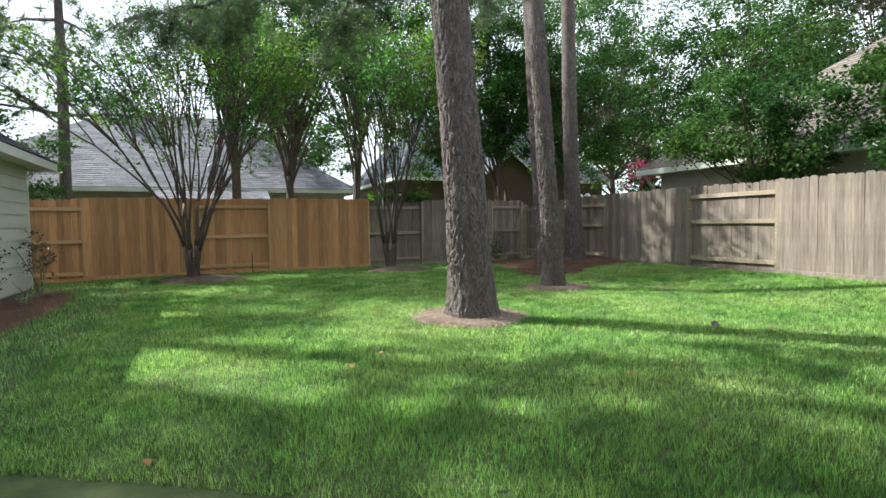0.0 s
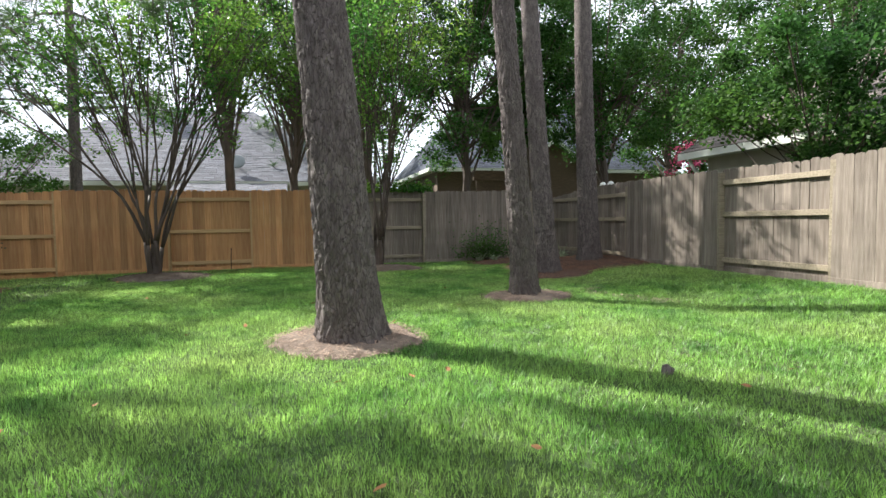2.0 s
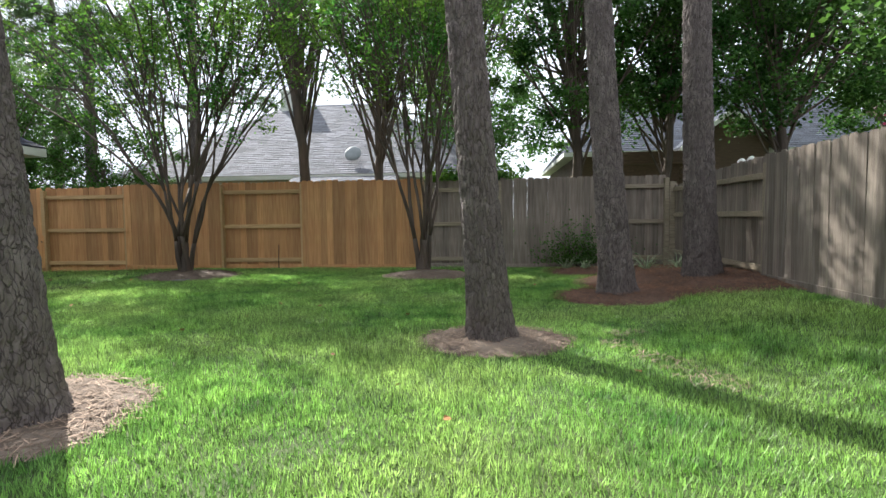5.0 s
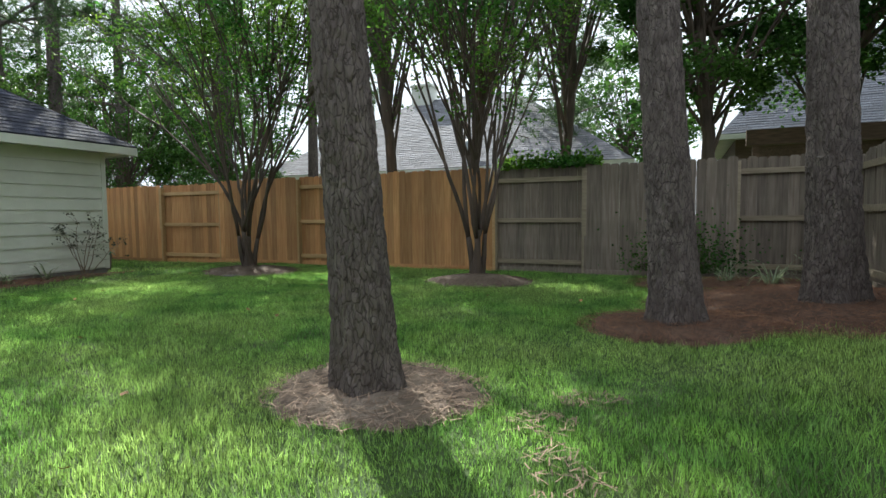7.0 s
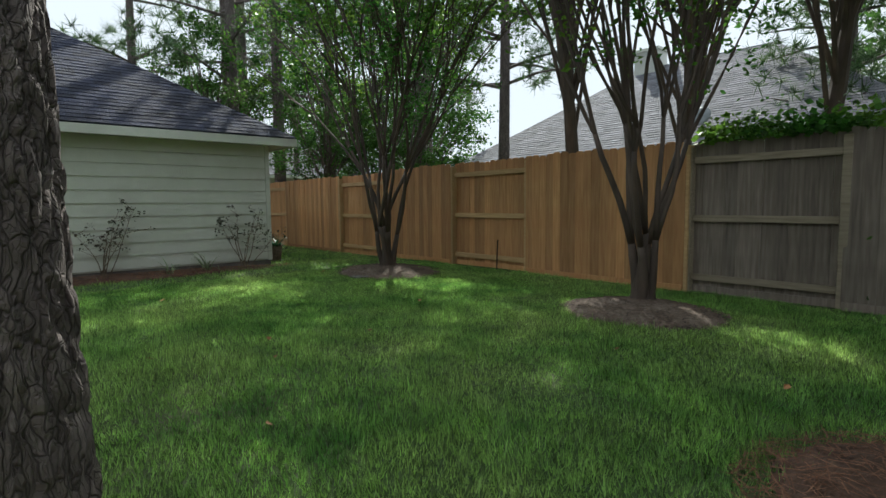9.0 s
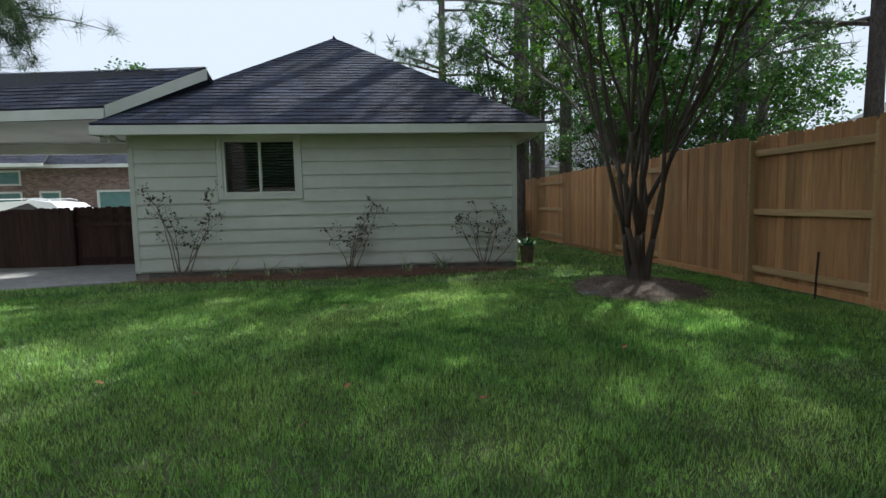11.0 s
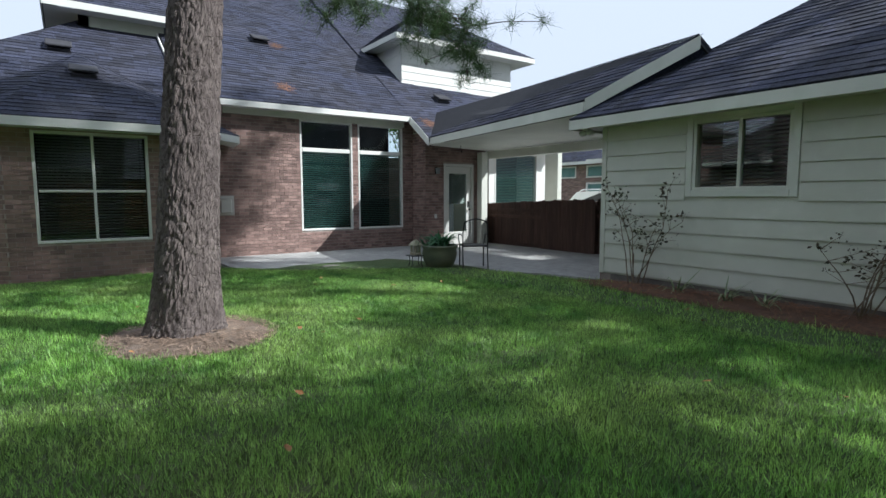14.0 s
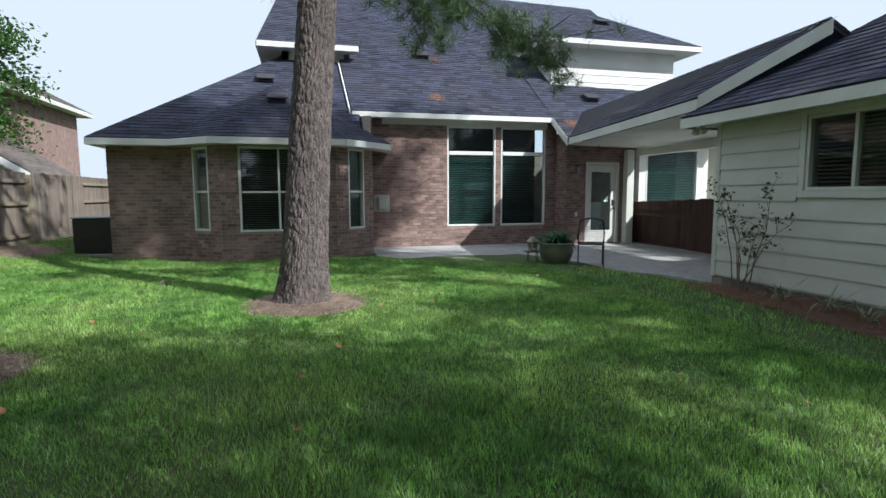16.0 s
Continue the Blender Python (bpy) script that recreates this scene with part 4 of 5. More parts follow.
meter = thing("meter_box", "pale grey electric meter box on the brick wall", "meter box")
mm = frame_matrix((OX, -1.6), (-1, 0))
box_part("back_plate", 0.1, 0.52, 0.01, 0.03, 0.93, 1.38, M_MBOX, meter, "", mm)
box_part("cover", 0.2, 0.45, 0.03, 0.13, 0.98, 1.3, M_MBOX, meter, "", mm, 0.02)
box_part("lid", 0.18, 0.47, 0.03, 0.15, 1.3, 1.33, M_MBOX, meter, "", mm, 0.008)
outl = thing("outlet_box", "small white outlet cover on brick beside the door", "outlet")
box_part("cover", 0.28, 0.36, 0.005, 0.03, 0.75, 0.87, M_WHITE, outl, "", dm, 0.008)

SHIFT[0] = 0.0

# ---- pines in the lawn ----
def pine_trunk(name, base, lean, r0, r1, height, seed, root):
    """A bark-plated trunk: rings pushed out by stretched cells, flared at the foot."""
    n, zs = 112, list(np.linspace(-0.12, 4.6, 260)) + list(np.linspace(4.8, height, 24))
    vs, fs = [], []
    for z in zs:
        q = max(z, 0) / height
        cx = base[0] + lean[0] * max(z, 0) + 0.03 * math.sin(z * 0.55 + seed)
        cy = base[1] + lean[1] * max(z, 0) + 0.03 * math.cos(z * 0.5 + seed)
        flare = 0.13 * r0 * 2.2 * math.exp(-max(z, 0) / 0.28) + 0.14 * r0 * math.exp(-max(z, 0) / 1.2)
        r = r0 + (r1 - r0) * q + flare
        for k in range(n):
            a = 2 * math.pi * k / n
            d = 0.0
            if z < 4.7:
                p = Vector((math.cos(a) * r * 22, math.sin(a) * r * 22, z * 6 + seed * 9))
                p += noise.noise_vector(p * 0.6) * 0.7
                ds = noise.voronoi(p)[0]
                edge = min((ds[1] - ds[0]) * 2.6, 1.0)
                d = 0.017 * (edge - 0.75) + 0.006 * noise.noise(p * 2.5)
                d += 0.03 * math.exp(-max(z, 0) / 0.25) * math.sin(a * 5 + seed)
            rr = r + d
            vs.append((cx + rr * math.cos(a), cy + rr * math.sin(a), z + gz(*base)))
    for i in range(len(zs) - 1):
        for k in range(n):
            k2 = (k + 1) % n
            fs.append((i * n + k, i * n + k2, (i + 1) * n + k2, (i + 1) * n + k))
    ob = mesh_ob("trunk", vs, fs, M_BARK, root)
    return ob


def needle_tufts(points, rng, length=0.17, count=46, width=0.0028):
    """Radiating needles round each twig end."""
    P = np.repeat(np.asarray(points), count, axis=0)
    d = rng.normal(size=P.shape)
    d[:, 2] += 0.35
    d /= np.linalg.norm(d, axis=1)[:, None]
    s = np.cross(d, rng.normal(size=P.shape))
    s /= np.linalg.norm(s, axis=1)[:, None]
    L = (length * rng.uniform(0.6, 1.15, len(P)))[:, None]
    P = P + rng.normal(size=P.shape) * 0.03
    return np.stack([P - s * width, P + s * width, P + d * L], axis=1)


def pine(base, lean, r0, seed, label, height=17.0, limbs=16, low=None):
    rng = np.random.RandomState(seed)
    tree = thing("pine_tree", label, "tree", "tall pines in the yard")
    pine_trunk("trunk", base, lean, r0, 0.1, height, seed, tree)
    tips = []
    for i in range(limbs):
        g = Geo()
        z = rng.uniform(0.5, 0.98) * height
        a = rng.uniform(0, 6.283)
        L = (1.1 - 0.6 * (z / height)) * rng.uniform(2.6, 4.2)
        p0 = Vector((base[0] + lean[0] * z, base[1] + lean[1] * z, z))
        pts = [p0]
        for k in range(1, 6):
            q = k / 5
            pts.append(p0 + Vector((math.cos(a + 0.2 * q) * L * q, math.sin(a + 0.2 * q) * L * q, 0.5 * q - 0.5 * q * q + rng.uniform(-0.12, 0.12))))
        g.tube(pts, [0.06 - 0.01 * k for k in range(6)], 6)
        for k in range(2, 6):
            for _ in range(5):
                tips.append(tuple(pts[k] + Vector(rng.normal(0, 0.38, 3))))
        g.make("limb", M_BARK, tree)
    fast_mesh("needles", needle_tufts(tips, rng, 0.3, 44, 0.008), 3, M_NEEDLE, tree)
    if low:
        g, tips = Geo(), []
        for pts, r in low:
            pts = [Vector(p) for p in pts]
            g.tube(pts, [r * (1 - 0.75 * k / (len(pts) - 1)) for k in range(len(pts))], 6)
            for k in range(1, len(pts)):
                for j in range(13):
                    c = pts[k - 1].lerp(pts[k], rng.uniform(0.2, 1))
                    e = c + Vector((rng.normal(0, 0.24), rng.normal(0, 0.24), rng.uniform(-0.42, 0.1)))
                    g.tube([c, c.lerp(e, 0.5) + Vector((0, 0, 0.03)), e], [0.008, 0.006, 0.004], 4)
                    if k > 1 or j > 4:
                        tips += [tuple(e), tuple(c.lerp(e, 0.6))]
        br = g.make("branch", M_BARK, tree, "drooping low branch with long needles")
        fast_mesh("needles", needle_tufts(tips, rng, 0.22, 62, 0.003), 3, M_NEEDLE, br)
        for j in range(10):
            p = Vector(tips[(j * 13) % len(tips)])
            cone = Geo()
            cone.tube([p, p - Vector((0, 0, 0.03)), p - Vector((0, 0, 0.07))], [0.012, 0.026, 0.008], 7)
            cone.make("pine_cone", M_BARK, br)
    return tree


pine(T1, (-0.068, 0.0), 0.268, 1, "tall pine with thick plated bark, rising from pale mulch", low=[
    ([(3.05, 5.8, 5.0), (2.5, 5.75, 4.65), (1.8, 5.7, 4.25), (1.1, 5.65, 3.85), (0.4, 5.6, 3.45), (-0.3, 5.55, 3.2)], 0.035),
    ([(1.8, 5.7, 4.25), (1.2, 5.85, 3.95), (0.7, 6.0, 3.6), (0.2, 6.05, 3.35)], 0.02),
    ([(2.5, 5.75, 4.65), (2.2, 5.9, 4.2), (1.9, 6.0, 3.75), (1.75, 6.05, 3.45)], 0.018),
    ([(3.05, 5.8, 5.0), (3.4, 5.9, 4.75), (3.75, 6.0, 4.4), (3.9, 6.05, 4.15)], 0.02)])
pine(T2, (-0.06, 0.0), 0.172, 2, "tall pine with grey plated bark, rising from sandy mulch")
pine(T3, (-0.02, 0.0), 0.22, 3, "tall dark pine standing in red pine straw by the fence")
pine(T4, (-0.075, 0.0), 0.205, 4, "tall leaning pine with grey bark in red pine straw")


# ---- crape myrtles ----
def crape(base, seed, label, spread=1.0, stems=6, n_leaves=24000, aim=0.0):
    rng = np.random.RandomState(seed)
    tree = thing("crape_myrtle", label, "tree", "crape myrtles by the back fence")
    ends = []
    z0 = gz(*base)
    lens = (0.85, 1.25, 1.55, 1.45, 1.15)
    twigs = Geo()

    def grow(p, d, r, level, out, owner):
        pts = [p]
        q, v = p.copy(), d.copy()
        k = 5
        L = lens[level] * rng.uniform(0.8, 1.15)
        for i in range(k):
            v = (v + Vector(rng.normal(0, 0.06, 3)) + Vector((0, 0, 0.03))).normalized()
            q = q + v * (L / k)
            pts.append(q.copy())
        r1 = r * 0.7
        radii = [r + (r1 - r) * i / k for i in range(k + 1)]
        if level < 2:
            g = Geo()
            g.tube(pts, radii, 8)
            owner = g.make("branch" if level else "stem", M_CRAPE, owner)
            for f_ in owner.data.polygons:
                f_.use_smooth = True
        else:
            twigs.tube(pts, radii, 5)
            ends.extend(pts[1:])
        if level < 4:
            for j in range(3 if level in (1, 2) else 2):
                a = rng.uniform(0, 6.283)
                w = Vector((math.cos(a), math.sin(a), 0)) * (0.2 if level < 2 else 0.34) + out * 0.16
                grow(q - v * 0.02, (v + w).normalized(), r1 * 0.9, level + 1, out, owner)
    for i in range(stems):
        a = aim + 2 * math.pi * i / stems + rng.uniform(-0.25, 0.25)
        out = Vector((math.cos(a), math.sin(a), 0)) * spread
        s = Vector((base[0] + 0.07 * math.cos(a), base[1] + 0.07 * math.sin(a), z0 - 0.05))
        grow(s, (out * rng.uniform(0.05, 0.18) + Vector((0, 0, 1))).normalized(), 0.06 * rng.uniform(0.75, 1.15), 0, out, tree)
    tagged(twigs.make("twig", M_CRAPE, tree), kind="stuff")
    g = Geo()
    g.tube([(base[0], base[1], z0 - 0.08), (base[0], base[1], z0 + 0.12), (base[0], base[1], z0 + 0.3), (base[0], base[1], z0 + 0.55)], [0.19, 0.14, 0.105, 0.01], 12)
    g.make("trunk", M_CRAPE, tree)
    e = np.array([tuple(v) for v in ends])
    e = e[e[:, 2] > 2.4 + z0]
    wts = np.clip((e[:, 2] - 2.3) / 3.0, 0.04, 1.0)
    twig = rng.choice(len(e), 1100, p=wts / wts.sum())
    tips = e[twig] + rng.normal(0, 0.3, (1100, 3))
    c = tips[rng.randint(0, 1100, n_leaves)] + rng.normal(0, 0.085, (n_leaves, 3))
    leaves("crown", c, 0.085, M_LEAF, tree, rng)
    return tree


crape(C1, 11, "multi-stemmed crape myrtle with a vase-shaped leafy crown", 1.0, 6, 22000)
crape(C2, 12, "multi-stemmed crape myrtle before the old grey fence", 0.9, 5, 19000, 0.4)


# ---- trees beyond the fences ----
def broad_tree(name, base, height, radius, seed, material, label, n=9000, size=0.16, low=0.3, trunk=0.16, clumps=60, bark=None):
    rng = np.random.RandomState(seed)
    tree = thing(name, label, "tree", "trees beyond the fences")
    g = Geo()
    b = Vector((*base, 0.0))
    cs = []
    for i in range(clumps):
        while True:
            u = rng.uniform(-1, 1, 3)
            if 0.15 < np.linalg.norm(u) < 1:
                break
        cs.append(b + Vector((u[0] * radius, u[1] * radius, height * (low + (1 - low) * (0.5 + 0.5 * u[2])))))
    trunk_top = height * 0.62
    pts = [b + Vector((0.15 * math.sin(k * 1.3 + seed), 0.15 * math.cos(k * 1.1 + seed), trunk_top * k / 5 - (0.2 if k == 0 else 0))) for k in range(6)]
    g.tube(pts, [trunk * (1 - 0.13 * k) for k in range(6)], 9)
    for c in cs[::2]:
        s = pts[2 + int(rng.randint(0, 4))].lerp(pts[1 + int(rng.randint(0, 4))], 0.5)
        mid = s.lerp(c, 0.5) + Vector((0, 0, -0.15 * radius * 0.3))
        g.tube([s, mid, c], [trunk * 0.26, trunk * 0.16, 0.015], 5)
    g.make("trunk", bark or M_CRAPE, tree)
    C = np.array([tuple(c) for c in cs])
    sc = rng.uniform(0.05, 0.13, clumps) * radius
    i = rng.randint(0, clumps, n)
    pos = C[i] + rng.normal(size=(n, 3)) * sc[i][:, None] * np.array([1, 1, 0.7])
    leaves("crown", pos, size, material, tree, rng, slim=0.6)
    return tree


# first tree is added, its crown out of view, to dapple the right fence
BT = [
    ((1.0, 17.2), 12.5, 2.2, M_LEAF2, 3200, 0.16, 0.6), ((-11.0, 13.8), 7.5, 2.2, M_LEAF2, 11000, 0.13, 0.3), ((-7.6, 16.2), 5.5, 1.8, M_LEAF3, 9000, 0.11, 0.25),
    ((3.0, 18.5), 11.0, 2.5, M_LEAF2, 11000, 0.15, 0.45), ((5.3, 18.6), 12.5, 2.5, M_LEAF2, 15000, 0.15, 0.52), ((10.9, 18.4), 11.0, 2.6, M_LEAF2, 22000, 0.15, 0.27), ((8.3, 17.6), 11.0, 2.5, M_LEAF2, 24000, 0.14, 0.24),
    ((13.5, 17.6), 10.5, 3.3, M_LEAF2, 26000, 0.15, 0.3), ((18.5, 20.5), 13.0, 4.0, M_LEAF2, 22000, 0.19, 0.22), ((27.0, 27.0), 14.0, 4.5, M_LEAF2, 11000, 0.25, 0.2),
    ((23.0, 16.0), 13.5, 4.2, M_LEAF2, 20000, 0.2, 0.22), ((30.0, 15.0), 15.0, 4.5, M_MAG, 12000, 0.3, 0.25),
    ((-5.3, 18.2), 4.6, 2.0, M_LEAF3, 10000, 0.12, 0.2), ((-9.0, 19.0), 5.5, 2.2, M_LEAF3, 9000, 0.13, 0.2), ((-14.0, 20.0), 9.5, 3.0, M_LEAF2, 10000, 0.17, 0.25),
    ((5.5, 34.0), 11.0, 4.0, M_LEAF3, 7000, 0.3, 0.2), ((29.0, 38.0), 14.0, 5.0, M_LEAF2, 7000, 0.32, 0.2),
    ((-20.0, 30.0), 12.0, 4.5, M_LEAF2, 7000, 0.3, 0.2), ((15.5, -8.5), 8.5, 3.4, M_LEAF3, 12000, 0.2, 0.15), ((-17.5, -24.0), 13.0, 3.5, M_LEAF3, 6000, 0.32, 0.3),
    ((-45.0, -12.0), 14.0, 4.5, M_LEAF3, 4000, 0.45, 0.4), ((36.0, 24.0), 15.0, 6.0, M_LEAF2, 7000, 0.4, 0.2), ((20.0, 5.0), 3.5, 2.0, M_LEAF2, 3000, 0.2, 0.2)]
for i, (b_, h_, r_, m_, n_, s_, lo_) in enumerate(BT):
    lab = {M_LEAF2: "dark green broadleaf tree standing behind the board fence, backdrop and shade", M_LEAF3: "light green leafy tree standing beyond the fence", M_MAG: "dark magnolia with brown-backed leaves beyond the roofs"}[m_]
    broad_tree("tree", b_, h_, r_, 50 + i, m_, lab, int(n_ * 1.35), s_ * 0.78, lo_, 0.17 if h_ > 6 else 0.07, int(60 + h_ * 6))
# feathery shrub hanging over the right fence
broad_tree("overhanging_tree", (11.7, 7.8), 4.7, 2.1, 90, M_LEAF2, "feathery green tree leaning over the grey fence", 19000, 0.09, 0.42, 0.07, 60)
broad_tree("overhanging_tree", (11.9, 4.5), 4.4, 1.8, 91, M_LEAF2, "feathery green tree leaning over the grey fence", 14000, 0.09, 0.42, 0.06, 50)
# creeper on top of the old fence and the flowering crape behind it
rs = np.random.RandomState(7)
vine = thing("vine", "bright green creeper spilling over the old fence top", "vine")
c = np.stack([rs.uniform(4.7, 6.6, 1500), 15.15 + rs.normal(0, 0.14, 1500), 1.97 + np.abs(rs.normal(0, 0.14, 1500))], 1)
leaves("foliage", c, 0.09, M_LEAF, vine, rs, slim=0.7)
g = Geo()
g.tube([(4.7, 15.12, 1.96), (5.4, 15.14, 2.02), (6.0, 15.12, 1.99), (6.6, 15.14, 2.0)], [0.012] * 4, 5)
g.make("stem", M_CRAPE, vine)
flower = broad_tree("flowering_crape_myrtle", (14.4, 14.2), 3.1, 0.95, 93, M_LEAF2, "crape myrtle with pink blooms beyond the fence", 2500, 0.09, 0.35, 0.05, 30)
c = np.concatenate([rs.normal((x, y, z), 0.09, (60, 3)) for x, y, z in zip(rs.uniform(13.6, 15.1, 16), rs.uniform(13.4, 14.9, 16), rs.uniform(2.3, 3.3, 16))])
tagged(leaves("bloom", c, 0.07, M_PINK, flower, rs, slim=0.9), kind="stuff")


def far_pine(base, height, seed, r=0.2, low=0.3):
    rng = np.random.RandomState(seed)
    tree = thing("pine_tree", "tall far pine with a ragged needle crown, backdrop and shade", "tree", "pines beyond the garage")
    g = Geo()
    g.tube([(base[0], base[1], -0.2), (base[0] + 0.1, base[1], height * 0.5), (base[0], base[1] + 0.1, height)], [r, r * 0.75, 0.05], 10)
    tips = []
    for i in range(34):
        z = height * rng.uniform(low, 1.0)
        a, L = rng.uniform(0, 6.283), (1.15 - z / height) * height * 0.22 + 0.7
        p = Vector((base[0], base[1], z))
        e = p + Vector((math.cos(a) * L, math.sin(a) * L, rng.uniform(-0.1, 0.5)))
        g.tube([p, p.lerp(e, 0.5) + Vector((0, 0, 0.1)), e], [0.06, 0.04, 0.015], 5)
        for _ in range(14):
            tips.append(tuple(p.lerp(e, rng.uniform(0.35, 1.05)) + Vector(rng.normal(0, 0.32, 3))))
    g.make("trunk", M_BARK, tree)
    fast_mesh("needles", needle_tufts(tips, rng, 0.42, 26, 0.014), 3, M_NEEDLE, tree)


# first four also sited and sized for the shade they cast on the lawn
for i, (b_, h_) in enumerate((((-9.5, 17.4), 12.5), ((-7.0, 19.6), 14.0), ((-4.0, 20.6), 13.0), ((-10.6, 14.4), 17.5), ((-16.0, 12.5), 15.0), ((-18.5, 17.5), 14.0), ((-12.0, 24.0), 15.0), ((-22.0, 22.0), 16.0), ((3.5, 27.0), 11.0))):
    far_pine(b_, h_, 70 + i)
# three added pines, crowns out of view, placed to shade the house wall
for i, (b_, h_) in enumerate((((-12.9, 15.6), 23.0), ((-10.4, 15.9), 23.0), ((-15.2, 15.8), 22.5))):
    far_pine(b_, h_, 90 + i, 0.22, 0.81)


# ---- neighbouring houses ----
def hip_house(name, label, x0, x1, y0, y1, eave, rise, wall_mat, roof_mat, seed, over=0.5, ridge_x=True, inset=None):
    h = thing(name, label, "house", "neighbouring houses")
    g = Geo()
    g.box(x0, x1, y0, y1, -0.3, eave - 0.05)
    g.make("wall", wall_mat, h)
    X0, X1, Y0, Y1, Z = x0 - over, x1 + over, y0 - over, y1 + over, eave
    if ridge_x:
        c, k = (Y0 + Y1) / 2, (Y1 - Y0) / 2
        k = inset or k
        A, B = (X0 + k, c, Z + rise), (X1 - k, c, Z + rise)
        polys = [[(X0, Y0, Z), (X1, Y0, Z), B, A], [(X1, Y0, Z), (X1, Y1, Z), B], [(X1, Y1, Z), (X0, Y1, Z), A, B], [(X0, Y1, Z), (X0, Y0, Z), A]]
    else:
        c, k = (X0 + X1) / 2, (X1 - X0) / 2
        A, B = (c, Y0 + k, Z + rise), (c, Y1 - k, Z + rise)
        polys = [[(X0, Y0, Z), (X1, Y0, Z), A], [(X1, Y0, Z), (X1, Y1, Z), B, A], [(X1, Y1, Z), (X0, Y1, Z), B], [(X0, Y1, Z), (X0, Y0, Z), A, B]]
    roof("roof", h, polys, roof_mat, seed, 0.1, 0.16, 0.5)
    for a, b in (((X0, Y0), (X1, Y0)), ((X1, Y0), (X1, Y1)), ((X0, Y1), (X0, Y0))):
        fascia(h, (*a, Z - 0.02), (*b, Z - 0.02), 0.17, 0.03, M_GUTTER)
    g = Geo()
    g.box(X0 + 0.04, X1 - 0.04, Y0 + 0.04, Y1 - 0.04, Z - 0.16, Z - 0.13)
    g.make("soffit", M_GUTTER, h)
    return h


def chimney(h, x, y, z0, z1, w=0.5):
    c = box_part("chimney", x - w, x + w, y - 0.4, y + 0.4, z0, z1, M_WHITE, h)
    box_part("cap", x - w - 0.07, x + w + 0.07, y - 0.47, y + 0.47, z1 + 0.004, z1 + 0.12, M_GUTTER, c)


n1 = hip_house("neighbour_house", "low house with a pale grey hip roof behind trees", -9.0, 6.0, 24.0, 34.0, 2.9, 3.8, M_TAN, M_SHING2, 31)
chimney(n1, -3.6, 29.0, 4.0, 7.3)
roof("porch_roof", n1, [[(-1.6, 22.2, 2.35), (2.6, 22.2, 2.35), (2.6, 24.4, 3.1), (-1.6, 24.4, 3.1)]], M_SHING2, 33)
dish = thing("satellite_dish", "small grey satellite dish on the neighbour roof", "satellite dish")
bm = bmesh.new()
bmesh.ops.create_uvsphere(bm, u_segments=18, v_segments=10, radius=0.34, matrix=Matrix.Translation((0.6, 24.2, 3.75)) @ Matrix.Rotation(1.1, 4, "X") @ Matrix.Diagonal((1, 1, 0.22, 1)))
part("reflector", bm, M_METAL, dish)
g = Geo()
g.tube([(0.6, 24.7, 3.3), (0.6, 24.45, 3.55), (0.6, 24.3, 3.7)], [0.025] * 3, 6)
g.make("mast", M_METAL, dish)
n2 = hip_house("neighbour_house", "house with a blue-grey roof and brown timber gable", 9.6, 22.5, 26.0, 36.0, 3.75, 4.3, M_BROWNW, M_SHING4, 34, inset=3.4)
chimney(n2, 20.0, 31.5, 5.5, 8.6, 0.5)
gx, gy = 15.3, 25.0
g = Geo()
g.add([(gx - 1.5, gy, -0.2), (gx + 1.5, gy, -0.2), (gx + 1.5, gy, 3.95), (gx, gy, 5.05), (gx - 1.5, gy, 3.95), (gx - 1.5, gy + 1.6, -0.2), (gx + 1.5, gy + 1.6, -0.2), (gx + 1.5, gy + 1.6, 3.95), (gx, gy + 1.6, 5.05), (gx - 1.5, gy + 1.6, 3.95)],
      [(0, 1, 2, 3, 4), (5, 9, 8, 7, 6), (1, 6, 7, 2), (0, 4, 9, 5)])
g.make("gable", M_BROWNW, n2)
for sx in (-1, 1):
    roof("gable_roof", n2, [[(gx + sx * 1.9, gy - 0.35, 3.75), (gx + sx * 1.9, gy + 3.5, 3.75), (gx, gy + 3.5, 5.17), (gx, gy - 0.35, 5.17)]], M_SHING4, 36)
    fascia(n2, (gx + sx * 1.9, gy - 0.36, 3.75), (gx, gy - 0.36, 5.17), 0.18, 0.03 * -sx, M_GUTTER)
g = Geo()
for i in range(17):
    x = 9.55 + i * 0.14
    g.add([(x, 19.6, 2.2), (x + 0.03, 19.6, 2.2), (x + 0.33, 19.6, 2.6), (x + 0.3, 19.6, 2.6)], [(0, 1, 2, 3)])
    g.add([(x + 0.3, 19.61, 2.2), (x + 0.33, 19.61, 2.2), (x + 0.03, 19.61, 2.6), (x, 19.61, 2.6)], [(0, 1, 2, 3)])
g.make("lattice", M_BROWNW, n2, "brown lattice screen under the porch eave")
for x in (9.5, 12.0):
    box_part("porch_post", x - 0.07, x + 0.07, 19.55, 19.69, -0.2, 2.66, M_BROWNW, n2)
box_part("porch_beam", 9.3, 12.2, 19.5, 19.7, 2.66, 3.02, M_BROWNW, n2)
n3 = hip_house("neighbour_house", "tan house with a weathered brown hip roof", 13.3, 23.0, -1.5, 12.3, 2.85, 3.9, M_TAN, M_SHING3, 37, ridge_x=False)
g = Geo()
g.tube([(12.95, 12.6, 2.7), (13.05, 12.5, 2.4), (13.2, 12.38, 2.2), (13.22, 12.38, 0.0)], [0.045] * 4, 8)
g.make("downspout", M_GUTTER, n3)
n4 = hip_house("neighbour_house", "brick house gable beyond the side fence", 13.5, 24.0, -16.0, -6.5, 5.2, 3.0, M_BRICKJ, M_SHING3, 38)
g = Geo()
